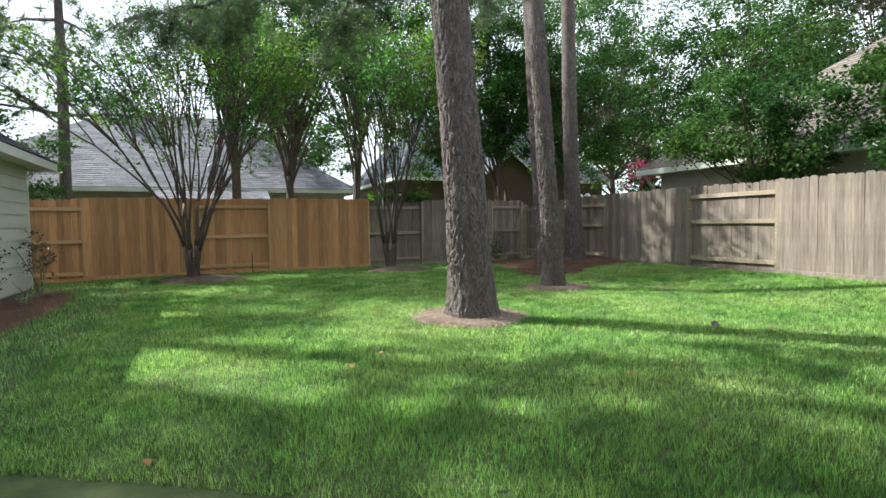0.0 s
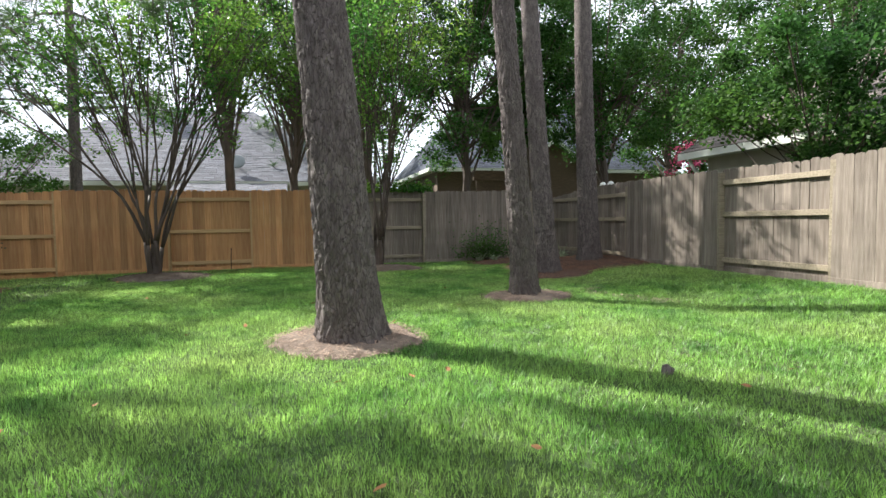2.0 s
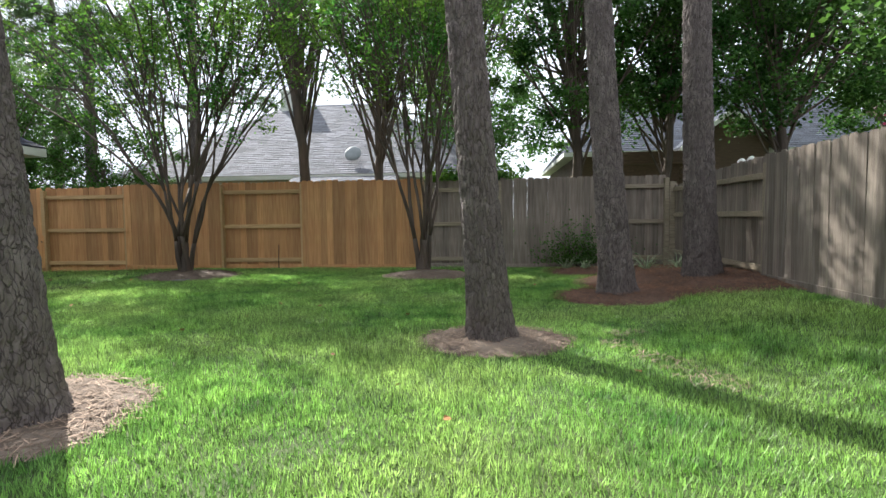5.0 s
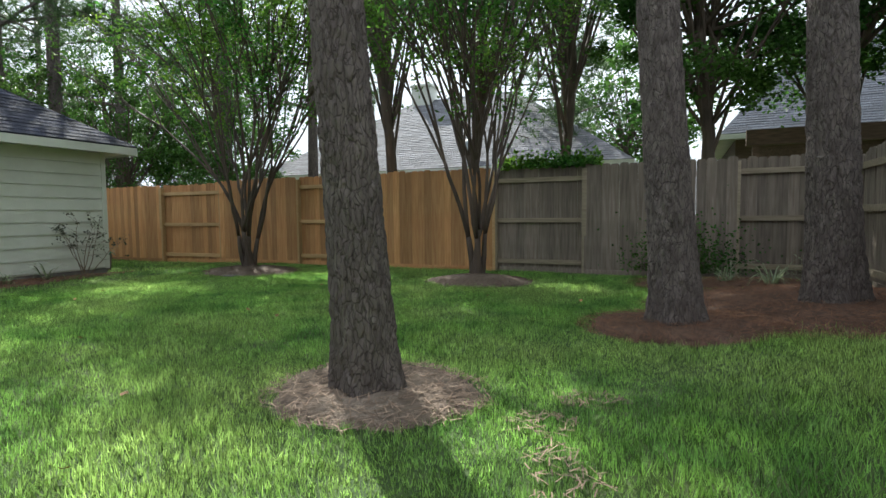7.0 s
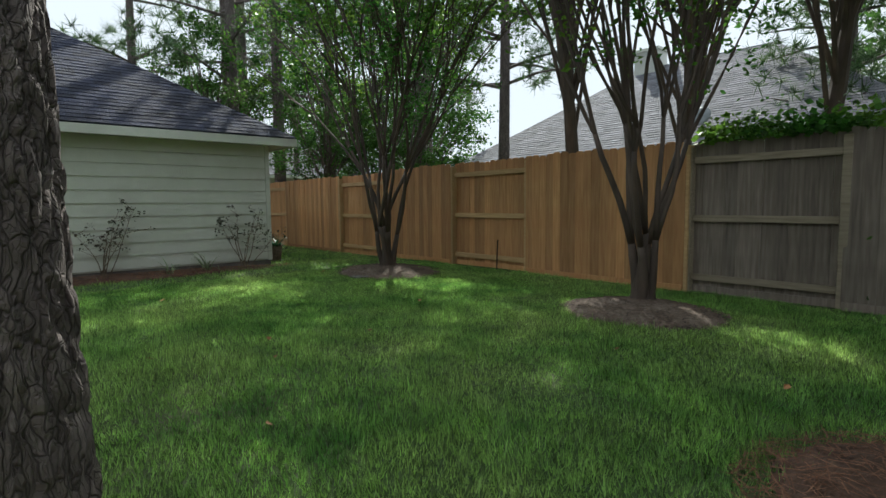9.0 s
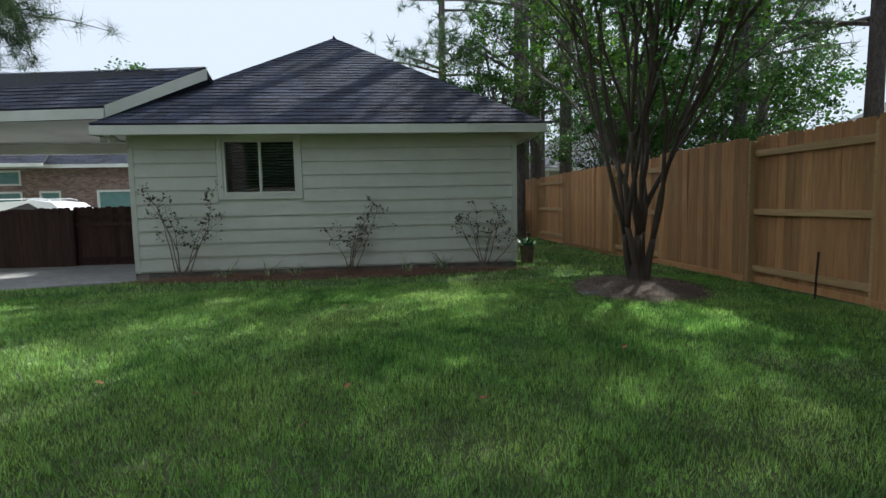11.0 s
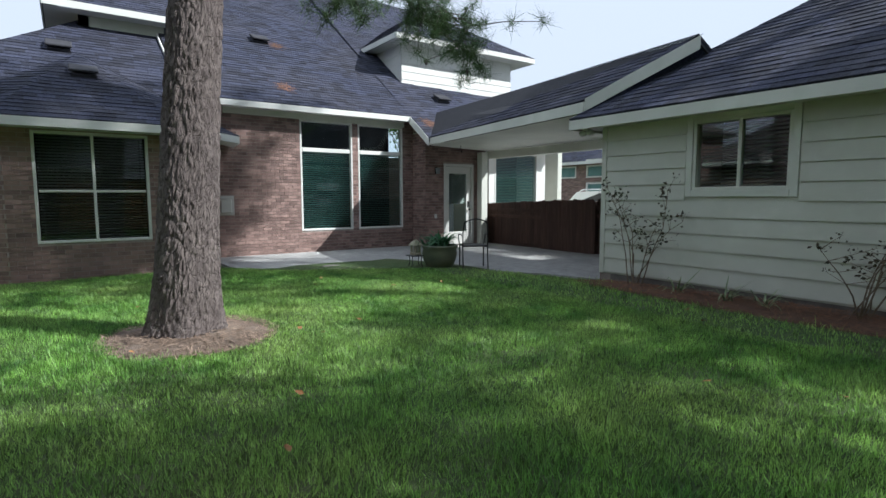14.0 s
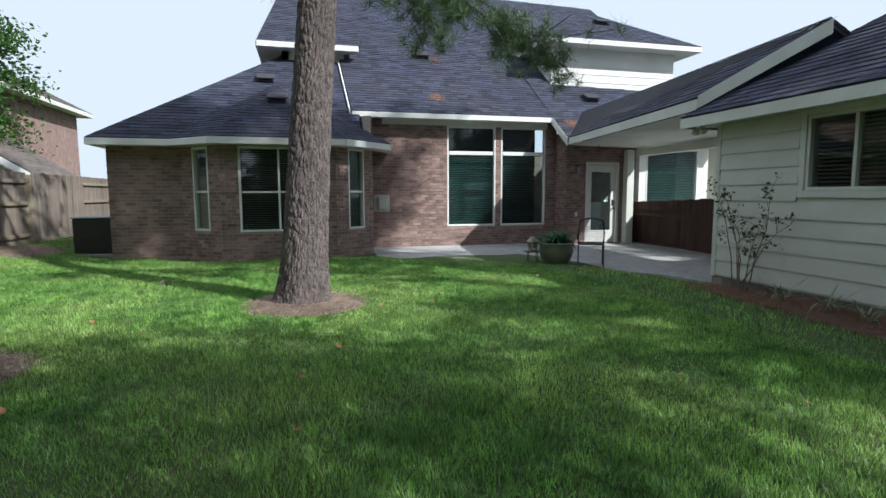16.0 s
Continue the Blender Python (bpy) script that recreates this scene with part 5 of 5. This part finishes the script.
g.box(11.7, 13.5, -9.0, -6.3, -0.2, 2.2)
g.make("porch_wall", M_TAN, n4)
mesh_ob("gable", [(11.7, -6.29, 2.2), (13.6, -6.29, 2.2), (13.6, -6.29, 3.4)], [(0, 1, 2)], M_WHITE, n4)
roof("porch_roof", n4, [[(11.2, -9.2, 2.05), (11.2, -5.9, 2.05), (13.8, -5.9, 3.75), (13.8, -9.2, 3.75)]], M_SHING3, 39)
fascia(n4, (11.2, -5.88, 2.03), (13.8, -5.88, 3.73), 0.22, -0.03)
n5 = thing("neighbour_house", "brick house with white-framed windows across the drive", "house", "neighbouring houses")
OUT_SIDE[0] = -1
holes = [(6.2, 7.6, 2.55, 3.2), (6.2, 7.4, 0.9, 2.2), (9.0, 10.4, 2.5, 3.25), (11.2, 14.0, 2.5, 3.25), (11.2, 14.0, 0.7, 2.2), (14.8, 15.8, 0.7, 2.2), (2.5, 4.5, 0.8, 2.2), (17.5, 19.5, 0.8, 2.2)]
brick_wall((-22.0, -22.0), (0, 1), 24.0, -0.2, 3.4, holes, n5)
for i, h_ in enumerate(holes):
    m = frame_matrix((-22.0, -22.0), (0, 1))
    wd = part("window", bx(bmesh.new(), h_[0] + 0.09, h_[1] - 0.09, -0.1, -0.06, h_[2] + 0.09, h_[3] - 0.09, m), M_BLIND, n5)
    for a in ((h_[0], h_[0] + 0.09, h_[2], h_[3]), (h_[1] - 0.09, h_[1], h_[2], h_[3]), (h_[0] + 0.09, h_[1] - 0.09, h_[2], h_[2] + 0.09), (h_[0] + 0.09, h_[1] - 0.09, h_[3] - 0.09, h_[3])):
        box_part("frame", a[0], a[1], -0.05, 0.03, a[2], a[3], M_WHITE, wd, "", m)
    if h_[1] - h_[0] > 2:
        c_ = (h_[0] + h_[1]) / 2
        box_part("mullion", c_ - 0.05, c_ + 0.05, -0.05, 0.025, h_[2] + 0.09, h_[3] - 0.09, M_WHITE, wd, "", m)
roof("roof", n5, [[(-21.4, -22.6, 3.5), (-21.4, 2.6, 3.5), (-26.5, -2.5, 6.6), (-26.5, -17.5, 6.6)], [(-21.4, 2.6, 3.5), (-32, 2.6, 3.5), (-26.5, -2.5, 6.6)]], M_SHINGLE, 40, 0.1, 0.16, 0.5)
roof("gable_roof", n5, [[(-20.4, -9.5, 3.5), (-20.4, -6.0, 3.5), (-25.5, -7.75, 5.6)]], M_SHINGLE, 41, 0.1, 0.16, 0.5)
fascia(n5, (-21.4, -22.6, 3.48), (-21.4, 2.6, 3.48), 0.18, 0.03)
fascia(n5, (-20.4, -9.5, 3.48), (-20.4, -6.0, 3.48), 0.18, 0.03)
n6 = hip_house("neighbour_house", "pale house far beyond the side passage", -34.0, -22.0, 19.0, 27.0, 3.0, 3.2, M_TAN, M_SHING2, 42)

# parked car behind the drive fence
car = thing("car", "white sport utility vehicle parked behind the dark fence", "car", loc=(-12.2, -0.9, -0.1), rz=1.42)


def body_shell(profile, w, inset):
    """A car shell lofted from a side profile, narrowed towards the top."""
    vs, fs, n = [], [], len(profile)
    zt = max(z for _, z in profile)
    for s in (-1, 1):
        for x, z in profile:
            vs.append((x, s * (w - inset * max(0, (z - 0.9)) / (zt - 0.9)), z))
    fs.append(tuple(range(n))[::-1])
    fs.append(tuple(range(n, 2 * n)))
    fs += [(i, (i + 1) % n, (i + 1) % n + n, i + n) for i in range(n)]
    return vs, fs


prof = [(-2.25, 0.35), (2.2, 0.35), (2.3, 0.6), (2.2, 0.92), (1.2, 1.05), (0.45, 1.58), (-0.2, 1.66), (-1.6, 1.62), (-2.15, 1.1), (-2.3, 0.8)]
mesh_ob("body", *body_shell(prof, 0.92, 0.2), M_CAR, car)
gl = [(1.02, 1.1), (0.42, 1.52), (-0.2, 1.57), (-1.5, 1.53), (-1.85, 1.12)]
mesh_ob("side_glass", *body_shell(gl, 0.905, 0.17), M_BLACK, car)
for x in (-1.4, 1.45):
    for s in (-0.86, 0.86):
        bm = bmesh.new()
        bmesh.ops.create_cone(bm, segments=24, radius1=0.35, radius2=0.35, depth=0.22, cap_ends=True, matrix=Matrix.Translation((x, s, 0.35)) @ Matrix.Rotation(math.pi / 2, 4, "X"))
        wh = part("wheel", bm, M_BLACK, car)
        bm = bmesh.new()
        bmesh.ops.create_cone(bm, segments=20, radius1=0.22, radius2=0.2, depth=0.235, cap_ends=True, matrix=Matrix.Translation((x, s, 0.35)) @ Matrix.Rotation(math.pi / 2, 4, "X"))
        part("rim", bm, M_METAL, wh)
for s in (-0.6, 0.6):
    g = Geo()
    g.tube([(0.3, s, 1.66), (0.1, s, 1.72), (-1.4, s, 1.71), (-1.6, s, 1.64)], [0.02] * 4, 6)
    g.make("roof_rail", M_CAR, car)

# ---- patio things ----
pot = thing("planter", "glazed green-grey ceramic pot with a leafy fern", "planter", loc=(-1.5, 2.92, -0.035))
pot.scale = (1.3, 1.3, 1.25)
prof = [(0.13, 0.0), (0.19, 0.03), (0.24, 0.14), (0.265, 0.24), (0.25, 0.31), (0.275, 0.345), (0.27, 0.37), (0.235, 0.365), (0.22, 0.3)]
n = 28
vs = [(r * math.cos(2 * math.pi * k / n), r * math.sin(2 * math.pi * k / n), z) for r, z in prof for k in range(n)]
fs = [(i * n + k, i * n + (k + 1) % n, (i + 1) * n + (k + 1) % n, (i + 1) * n + k) for i in range(len(prof) - 1) for k in range(n)]
pt = mesh_ob("pot", vs, fs, M_CERAMIC, pot)
for p in pt.data.polygons:
    p.use_smooth = True
bm = bmesh.new()
bmesh.ops.create_circle(bm, cap_ends=True, segments=24, radius=0.23, matrix=Matrix.Translation((0, 0, 0.32)))
part("soil", bm, M_MULCH, pot)


def strap_leaves(n, length, width, rng, lift=0.8, base=(0, 0, 0), spread=0.05):
    """Arching blades from one crown, each of four segments."""
    out = []
    for i in range(n):
        a, L = rng.uniform(0, 6.283), length * rng.uniform(0.6, 1.1)
        up = lift * rng.uniform(0.6, 1.2)
        p = np.array([base[0] + rng.normal(0, spread), base[1] + rng.normal(0, spread), base[2]])
        d = np.array([math.cos(a), math.sin(a), 0])
        s = np.array([-math.sin(a), math.cos(a), 0])
        prev = None
        for k in range(5):
            q = k / 4
            c = p + d * L * q * 0.75 + np.array([0, 0, 1]) * L * (up * q - 0.85 * q * q * (1 + 0.2 * rng.uniform(-1, 1)))
            w = width * (1 - q) ** 0.6 * 0.5 + 0.001
            cur = (c - s * w, c + s * w)
            if prev is not None:
                out.append([prev[0], prev[1], cur[1], cur[0]])
            prev = cur
    return np.array(out)


rs = np.random.RandomState(21)
fast_mesh("fern", strap_leaves(110, 0.42, 0.05, rs, 1.15, (0, 0, 0.33), 0.07), 4, M_POTPLANT, pot)

chair = thing("patio_chair", "black wrought iron patio chair with curved arms", "chair", loc=(-2.13, 3.17, -0.035), rz=-0.5)


def rod(name, pts, r, parent=chair):
    g = Geo()
    g.tube([Vector(p) for p in pts], [r] * len(pts), 7)
    return g.make(name, M_BLACK, parent)


for sx in (-0.24, 0.24):
    rod("leg", [(sx, -0.22, 0), (sx, -0.21, 0.2), (sx, -0.2, 0.43)], 0.013)
    rod("leg", [(sx, 0.28, 0), (sx, 0.22, 0.22), (sx, 0.2, 0.43), (sx, 0.23, 0.7), (sx * 0.9, 0.27, 0.9)], 0.013)
    rod("armrest", [(sx, -0.2, 0.43), (sx * 1.1, -0.23, 0.56), (sx * 1.12, -0.15, 0.65), (sx * 1.1, 0.05, 0.66), (sx, 0.22, 0.62)], 0.012)
rod("back_frame", [(-0.216, 0.27, 0.9), (-0.1, 0.28, 0.95), (0, 0.285, 0.965), (0.1, 0.28, 0.95), (0.216, 0.27, 0.9)], 0.013)
g = Geo()
for i in range(13):
    x = -0.2 + i * 0.4 / 12
    g.tube([(x, 0.21, 0.5), (x, 0.24, 0.72), (x, 0.275, 0.93)], [0.003] * 3, 4)
for i in range(14):
    z = 0.5 + i * 0.033
    y = 0.215 + (z - 0.5) * 0.14
    g.tube([(-0.22, y, z), (0, y + 0.004, z), (0.22, y, z)], [0.003] * 3, 4)
g.make("back_mesh", M_BLACK, chair, "woven black wire back")
box_part("seat", -0.25, 0.25, -0.23, 0.22, 0.425, 0.455, M_BLACK, chair, "", None, 0.012)

stand = thing("lantern_stand", "small black wire stand holding a stone lantern", "stand", loc=(-1.08, 2.72, -0.035))
for a in (0.5, 2.1, 3.7, 5.3):
    g = Geo()
    c_, s_ = math.cos(a), math.sin(a)
    g.tube([Vector((0.17 * c_, 0.17 * s_, 0)), Vector((0.12 * c_, 0.12 * s_, 0.13)), Vector((0.13 * c_, 0.13 * s_, 0.26))], [0.008] * 3, 6)
    g.make("leg", M_BLACK, stand)
box_part("top", -0.14, 0.14, -0.14, 0.14, 0.26, 0.275, M_BLACK, stand)
lan = thing("stone_lantern", "pale carved garden lantern on a wire stand", "lantern", loc=(-1.08, 2.72, 0.242))
box_part("base", -0.08, 0.08, -0.08, 0.08, 0, 0.05, M_STONE, lan, "", None, 0.008)
for sx in (-0.055, 0.055):
    for sy in (-0.055, 0.055):
        box_part("pillar", sx - 0.018, sx + 0.018, sy - 0.018, sy + 0.018, 0.05, 0.19, M_STONE, lan)
bm = bmesh.new()
bmesh.ops.create_cone(bm, segments=4, radius1=0.15, radius2=0.03, depth=0.1, cap_ends=True, matrix=Matrix.Translation((0, 0, 0.24)) @ Matrix.Rotation(math.pi / 4, 4, "Z"))
part("roof", bm, M_STONE, lan)

# ---- plants by the garage wall ----
def rose_bush(x, y, h, seed, n_st=6):
    rng = np.random.RandomState(seed)
    b = thing("rose_bush", "thin bare-stemmed rose bush with dark leaves by siding", "shrub", "rose bushes along the garage")
    tips = []
    for i in range(n_st):
        g = Geo()
        a, L = rng.uniform(0, 6.283), h * rng.uniform(0.65, 1.05)
        p = Vector((x + rng.normal(0, 0.03), y + rng.normal(0, 0.04), gz(x, y)))
        d = Vector((0.12 * math.cos(a), 0.38 * math.sin(a), 1)).normalized()
        pts = [p]
        for k in range(6):
            d = (d + Vector(rng.normal(0, 0.12, 3))).normalized()
            pts.append(pts[-1] + d * L / 6)
            if k > 1:
                for _ in range(2):
                    e = pts[-1] + Vector((rng.normal(0, 0.07), rng.normal(0, 0.16), rng.uniform(0.0, 0.2)))
                    g.tube([pts[-1], e], [0.004, 0.002], 4)
                    tips.append(tuple(e))
        g.tube(pts, [0.011 - 0.0013 * k for k in range(7)], 5)
        tips.append(tuple(pts[-1]))
        g.make("stem", M_STEM, b)
    t = np.array(tips)
    c = t[rng.randint(0, len(t), 330)] + rng.normal(0, 0.035, (330, 3))
    leaves("foliage", c, 0.055, M_ROSE, b, rng, slim=0.65)


for x, y, h, s in ((-2.6, 6.5, 1.5, 1), (-2.55, 9.28, 1.25, 2), (-2.55, 11.7, 1.25, 3)):
    rose_bush(x, y, h, s, 7)


def spider_plant(x, y, L, seed, mat_=None, n_=26, w=0.016):
    rng = np.random.RandomState(seed)
    p = thing("striped_grass_plant", "arching striped-leaf plant growing in mulch", "plant", "striped plants in the beds")
    fast_mesh("foliage", strap_leaves(n_, L, w, rng, 1.3, (x, y, gz(x, y) + 0.01), 0.03), 4, mat_ or M_VAR, p)


for i, (x, y, L) in enumerate(((-2.5, 7.25, 0.42), (-2.45, 7.95, 0.4), (-2.45, 8.4, 0.3), (-2.45, 10.3, 0.32), (-2.5, 10.95, 0.45), (8.05, 14.1, 0.5), (8.55, 13.8, 0.55), (9.05, 13.4, 0.6), (9.5, 13.0, 0.5), (7.7, 14.3, 0.45))):
    spider_plant(x, y, L * (1.0 if x > 0 else 1.25), 30 + i, None, 34 if x > 0 else 20, 0.016 if x > 0 else 0.024)
rs = np.random.RandomState(77)
sh = thing("shrub", "dark sprawling shrub against the old grey fence", "shrub")
c = np.stack([8.0 + rs.normal(0, 0.4, 2600), 14.55 + rs.normal(0, 0.16, 2600), 0.15 + np.abs(rs.normal(0, 0.34, 2600))], 1)
leaves("foliage", c, 0.06, M_LEAF2, sh, rs, slim=0.6)
g = Geo()
for i in range(9):
    e = Vector((8.0 + rs.normal(0, 0.4), 14.55 + rs.normal(0, 0.1), rs.uniform(0.4, 0.95)))
    g.tube([Vector((8.0, 14.6, 0)), Vector((8.0, 14.6, 0)).lerp(e, 0.5) + Vector((0, 0, 0.1)), e], [0.014, 0.01, 0.005], 5)
tagged(g.make("twig", M_CRAPE, sh), kind="stuff")

# ---- side passage and small things ----
ut = thing("utility_pedestal", "grey round-cornered utility pedestal by the cedar fence", "utility box", loc=(-11.6, 14.35, gz(-11.6, 14.35)))
bm = bmesh.new()
bmesh.ops.create_cone(bm, segments=24, radius1=0.3, radius2=0.29, depth=0.95, cap_ends=True, matrix=Matrix.Translation((0, 0, 0.475)))
part("shell", bm, M_METAL, ut)
bm = bmesh.new()
bmesh.ops.create_cone(bm, segments=24, radius1=0.31, radius2=0.27, depth=0.06, cap_ends=True, matrix=Matrix.Translation((0, 0, 0.985)))
part("lid", bm, M_METAL, ut)
ac = thing("air_conditioner", "dark metal air conditioner unit beside the house", "air conditioner", loc=(8.02, -1.35, gz(8.02, -1.35)))
box_part("cabinet", -0.42, 0.42, -0.42, 0.42, 0.05, 0.85, M_BLACK, ac, "", None, 0.02)
box_part("top_cover", -0.45, 0.45, -0.45, 0.45, 0.855, 0.885, M_METAL, ac, "pale top edge", None, 0.01)
for i in range(12):
    box_part("louvre", -0.4, 0.4, 0.422, 0.432, 0.12 + i * 0.058, 0.15 + i * 0.058, M_BLACK, ac)
box_part("pad", -0.5, 0.5, -0.5, 0.5, -0.06, 0.045, M_CONC, ac)
stk = thing("metal_stake", "thin rusty stake beside the cedar fence", "stake")
g = Geo()
g.tube([(1.35, 14.72, 0.0), (1.35, 14.73, 0.3), (1.36, 14.74, 0.58)], [0.012] * 3, 6)
g.make("rod", M_DARKF, stk)
tubm = thing("terracotta_pot", "small terracotta pot with a plant beside the garage", "planter", loc=(-3.6, 12.75, gz(-3.6, 12.75)))
bm = bmesh.new()
bmesh.ops.create_cone(bm, segments=20, radius1=0.11, radius2=0.15, depth=0.36, cap_ends=True, matrix=Matrix.Translation((0, 0, 0.18)))
part("pot", bm, M_MULCH, tubm)
fast_mesh("foliage", strap_leaves(24, 0.3, 0.07, np.random.RandomState(5), 1.2, (0, 0, 0.34), 0.05), 4, M_POTPLANT, tubm)
splash = thing("stepping_stone", "small flat dark stone lying at the mulch edge", "stone")
box_part("slab", 0.28, 0.52, 12.35, 12.6, 0.03, 0.06, M_FOUND, splash, "", None, 0.012)
stone = thing("white_stone", "pair of pale round stones on the fence top", "stone")
for dx in (0, 0.34):
    bm = bmesh.new()
    bmesh.ops.create_uvsphere(bm, u_segments=16, v_segments=9, radius=0.15, matrix=Matrix.Translation((10.3, 12.1 + dx, 1.93)) @ Matrix.Diagonal((0.4, 1, 0.9, 1)))
    part("finial", bm, M_WHITE, stone)

# scattered dry leaves on the lawn
rng = random.Random(9)
lf = bpy.data.meshes.new("dry_leaf")
lf.from_pydata([(0, -0.04, 0), (0.028, -0.01, 0.012), (0.018, 0.03, 0.004), (0, 0.05, 0.01), (-0.02, 0.028, 0.008), (-0.03, -0.01, 0.003)], [], [(0, 1, 2, 3), (0, 3, 4, 5)])
lf.materials.append(M_DRY)
for i in range(46):
    x, y = rng.uniform(-2.2, 8.0), rng.uniform(2.5, 12.8)
    if in_patio(x, y):
        continue
    ob = new("dry_leaf", lf)
    ob.location = (x, y, gz(x, y) + 0.058)
    ob.rotation_euler = (rng.uniform(-0.4, 0.4), rng.uniform(-0.4, 0.4), rng.uniform(0, 6.28))
    ob.scale = (0.75, 0.75, 0.75)
    tagged(ob, "brown fallen leaf lying on green grass", "leaf", "fallen leaves on the lawn")
pc = thing("pine_cone", "dark pine cone lying in the lawn", "pine cone")
g = Geo()
g.tube([(5.45, 3.86, 0.03), (5.5, 3.88, 0.07), (5.56, 3.9, 0.06)], [0.02, 0.045, 0.015], 9)
g.make("cone", M_BARK, pc)


# chips and straw lying on the beds
def litter(n_, x, y, rx, ry, turn, material, L, w, seed, label, lift=0.05):
    rs_ = np.random.RandomState(seed)
    a, q = rs_.uniform(0, 6.283, n_), np.sqrt(rs_.uniform(0, 1, n_)) * 1.03
    px_, py_ = rx * q * np.cos(a), ry * q * np.sin(a)
    X, Y = x + px_ * math.cos(turn) - py_ * math.sin(turn), y + px_ * math.sin(turn) + py_ * math.cos(turn)
    Z = np.array([gz(u, v) for u, v in zip(X, Y)]) + 0.022 + lift * (1 - q ** 2.2) + rs_.uniform(0, 0.012, n_)
    c_ = np.stack([X, Y, Z], 1)
    t_ = rs_.uniform(0, 6.283, n_)
    d_ = np.stack([np.cos(t_), np.sin(t_), rs_.uniform(-0.25, 0.25, n_)], 1) * (L * rs_.uniform(0.5, 1.2, n_))[:, None]
    s_ = np.stack([-np.sin(t_), np.cos(t_), rs_.uniform(-0.3, 0.3, n_)], 1) * w
    tagged(fast_mesh("bed_litter", np.stack([c_ - d_ - s_, c_ + d_ - s_, c_ + d_ + s_, c_ - d_ + s_], 1), 4, material), label, "mulch", kind="stuff")


for i, (x, y, rx, ry, tn) in enumerate(list(BEDS)):
    area = rx * ry
    if i in (2, 3):
        litter(int(2600 * area), x, y, rx, ry, tn, M_CHIP, 0.026, 0.007, i, "loose bark chips on the mulch", 0.1)
    elif i in (4, 5, 6, 7):
        litter(int(2800 * area), x, y, rx, ry, tn, M_STRAW, 0.07, 0.0022, i, "reddish fallen pine needles", 0.06)
    else:
        litter(int(2600 * area), x, y, rx, ry, tn, M_LITTER, 0.05, 0.003, i, "dry pine needles and twigs on sandy soil", 0.05)

for i, (x, y, rx, ry) in enumerate(((7.45, 8.2, 0.22, 0.14), (7.28, 7.75, 0.18, 0.16), (7.5, 7.25, 0.16, 0.3), (7.65, 6.75, 0.2, 0.26))):
    litter(int(1300 * rx * ry) + 25, x, y, rx, ry, 0.3, M_LITTER, 0.04, 0.003, 60 + i, "dry needles and bare soil among thin grass", 0.012)

# ---- grass ----
def grass(name, n_try, area, height, seed, keep, wide=1.0):
    rs_ = np.random.RandomState(seed)
    X, Y = rs_.uniform(area[0], area[1], n_try), rs_.uniform(area[2], area[3], n_try)
    ok = np.ones(n_try, bool)
    for x, y, rx, ry, tn in BEDS:
        u = (X - x) * math.cos(tn) + (Y - y) * math.sin(tn)
        v = -(X - x) * math.sin(tn) + (Y - y) * math.cos(tn)
        ok &= (u / rx) ** 2 + (v / ry) ** 2 > 0.98 - rs_.uniform(0, 1, n_try) ** 3 * 0.4 + 0.12 * np.sin(5 * np.arctan2(v, u) + x)
    ok &= ~((X < -2.85) & (Y < 12.4))
    ok &= ~((Y < 0.95) & (X > 1.5) & (X < 6.6) & (Y < 0.35))
    ok &= ~((Y < -0.45) & (X < 8.0))
    inside = np.zeros(n_try, bool)
    for (x0, y0), (x1, y1) in zip(PATIO, PATIO[1:] + PATIO[:1]):
        if y0 != y1:
            cr = ((y0 > Y) != (y1 > Y)) & (X < (x1 - x0) * (Y - y0) / (y1 - y0) + x0)
            inside ^= cr
    ok &= ~inside
    ok &= keep(X, Y)
    X, Y = X[ok], Y[ok]
    n_ = len(X)
    Z = gz_many(X, Y) - 0.005
    t_ = rs_.uniform(0, 6.283, n_)
    patch = np.sin(X * 2.1 + 1.3 * np.sin(Y * 1.7)) * np.sin(Y * 2.4 + 1.1 * np.sin(X * 1.3)) + 0.5 * np.sin(X * 6.3 + Y * 2.2) * np.sin(Y * 7.1 - X * 1.9)
    H = height * rs_.uniform(0.55, 1.2, n_) * (1 + 0.28 * patch)
    # tufts: blades in one small cell share height and lean
    cells = rs_.uniform(0, 1, (4096, 2))
    ci = (np.floor(X / 0.05).astype(int) * 7919 + np.floor(Y / 0.05).astype(int) * 104729) % 4096
    H *= 0.78 + 0.44 * cells[ci, 0]
    t_ = cells[ci, 1] * 6.283 + rs_.normal(0, 0.9, n_)
    H *= np.where(rs_.uniform(0, 1, n_) < 0.012, 1.7, 1.0)
    lean = rs_.uniform(0.1, 0.9, n_) * H
    w = 0.0031 * wide * rs_.uniform(0.7, 1.3, n_)
    dx, dy = np.cos(t_), np.sin(t_)
    b0 = np.stack([X - dy * w, Y + dx * w, Z], 1)
    b1 = np.stack([X + dy * w, Y - dx * w, Z], 1)
    tip = np.stack([X + dx * lean, Y + dy * lean, Z + H], 1)
    co = np.stack([b0, b1, tip], 1)
    return tagged(fast_mesh(name, co, 3, M_GRASS), "mown green lawn grass with taller tufts", "grass", kind="stuff")


grass("grass", 1150000, (-1.0, 9.85, 0.4, 14.85), 0.05, 61, lambda X, Y: X < 9.9)
grass("grass", 150000, (-13.4, -1.0, 3.0, 14.85), 0.06, 62, lambda X, Y: X < -1.0, 1.4)
grass("grass", 50000, (6.0, 9.85, -4.0, 1.0), 0.06, 63, lambda X, Y: X > 6.0, 1.3)
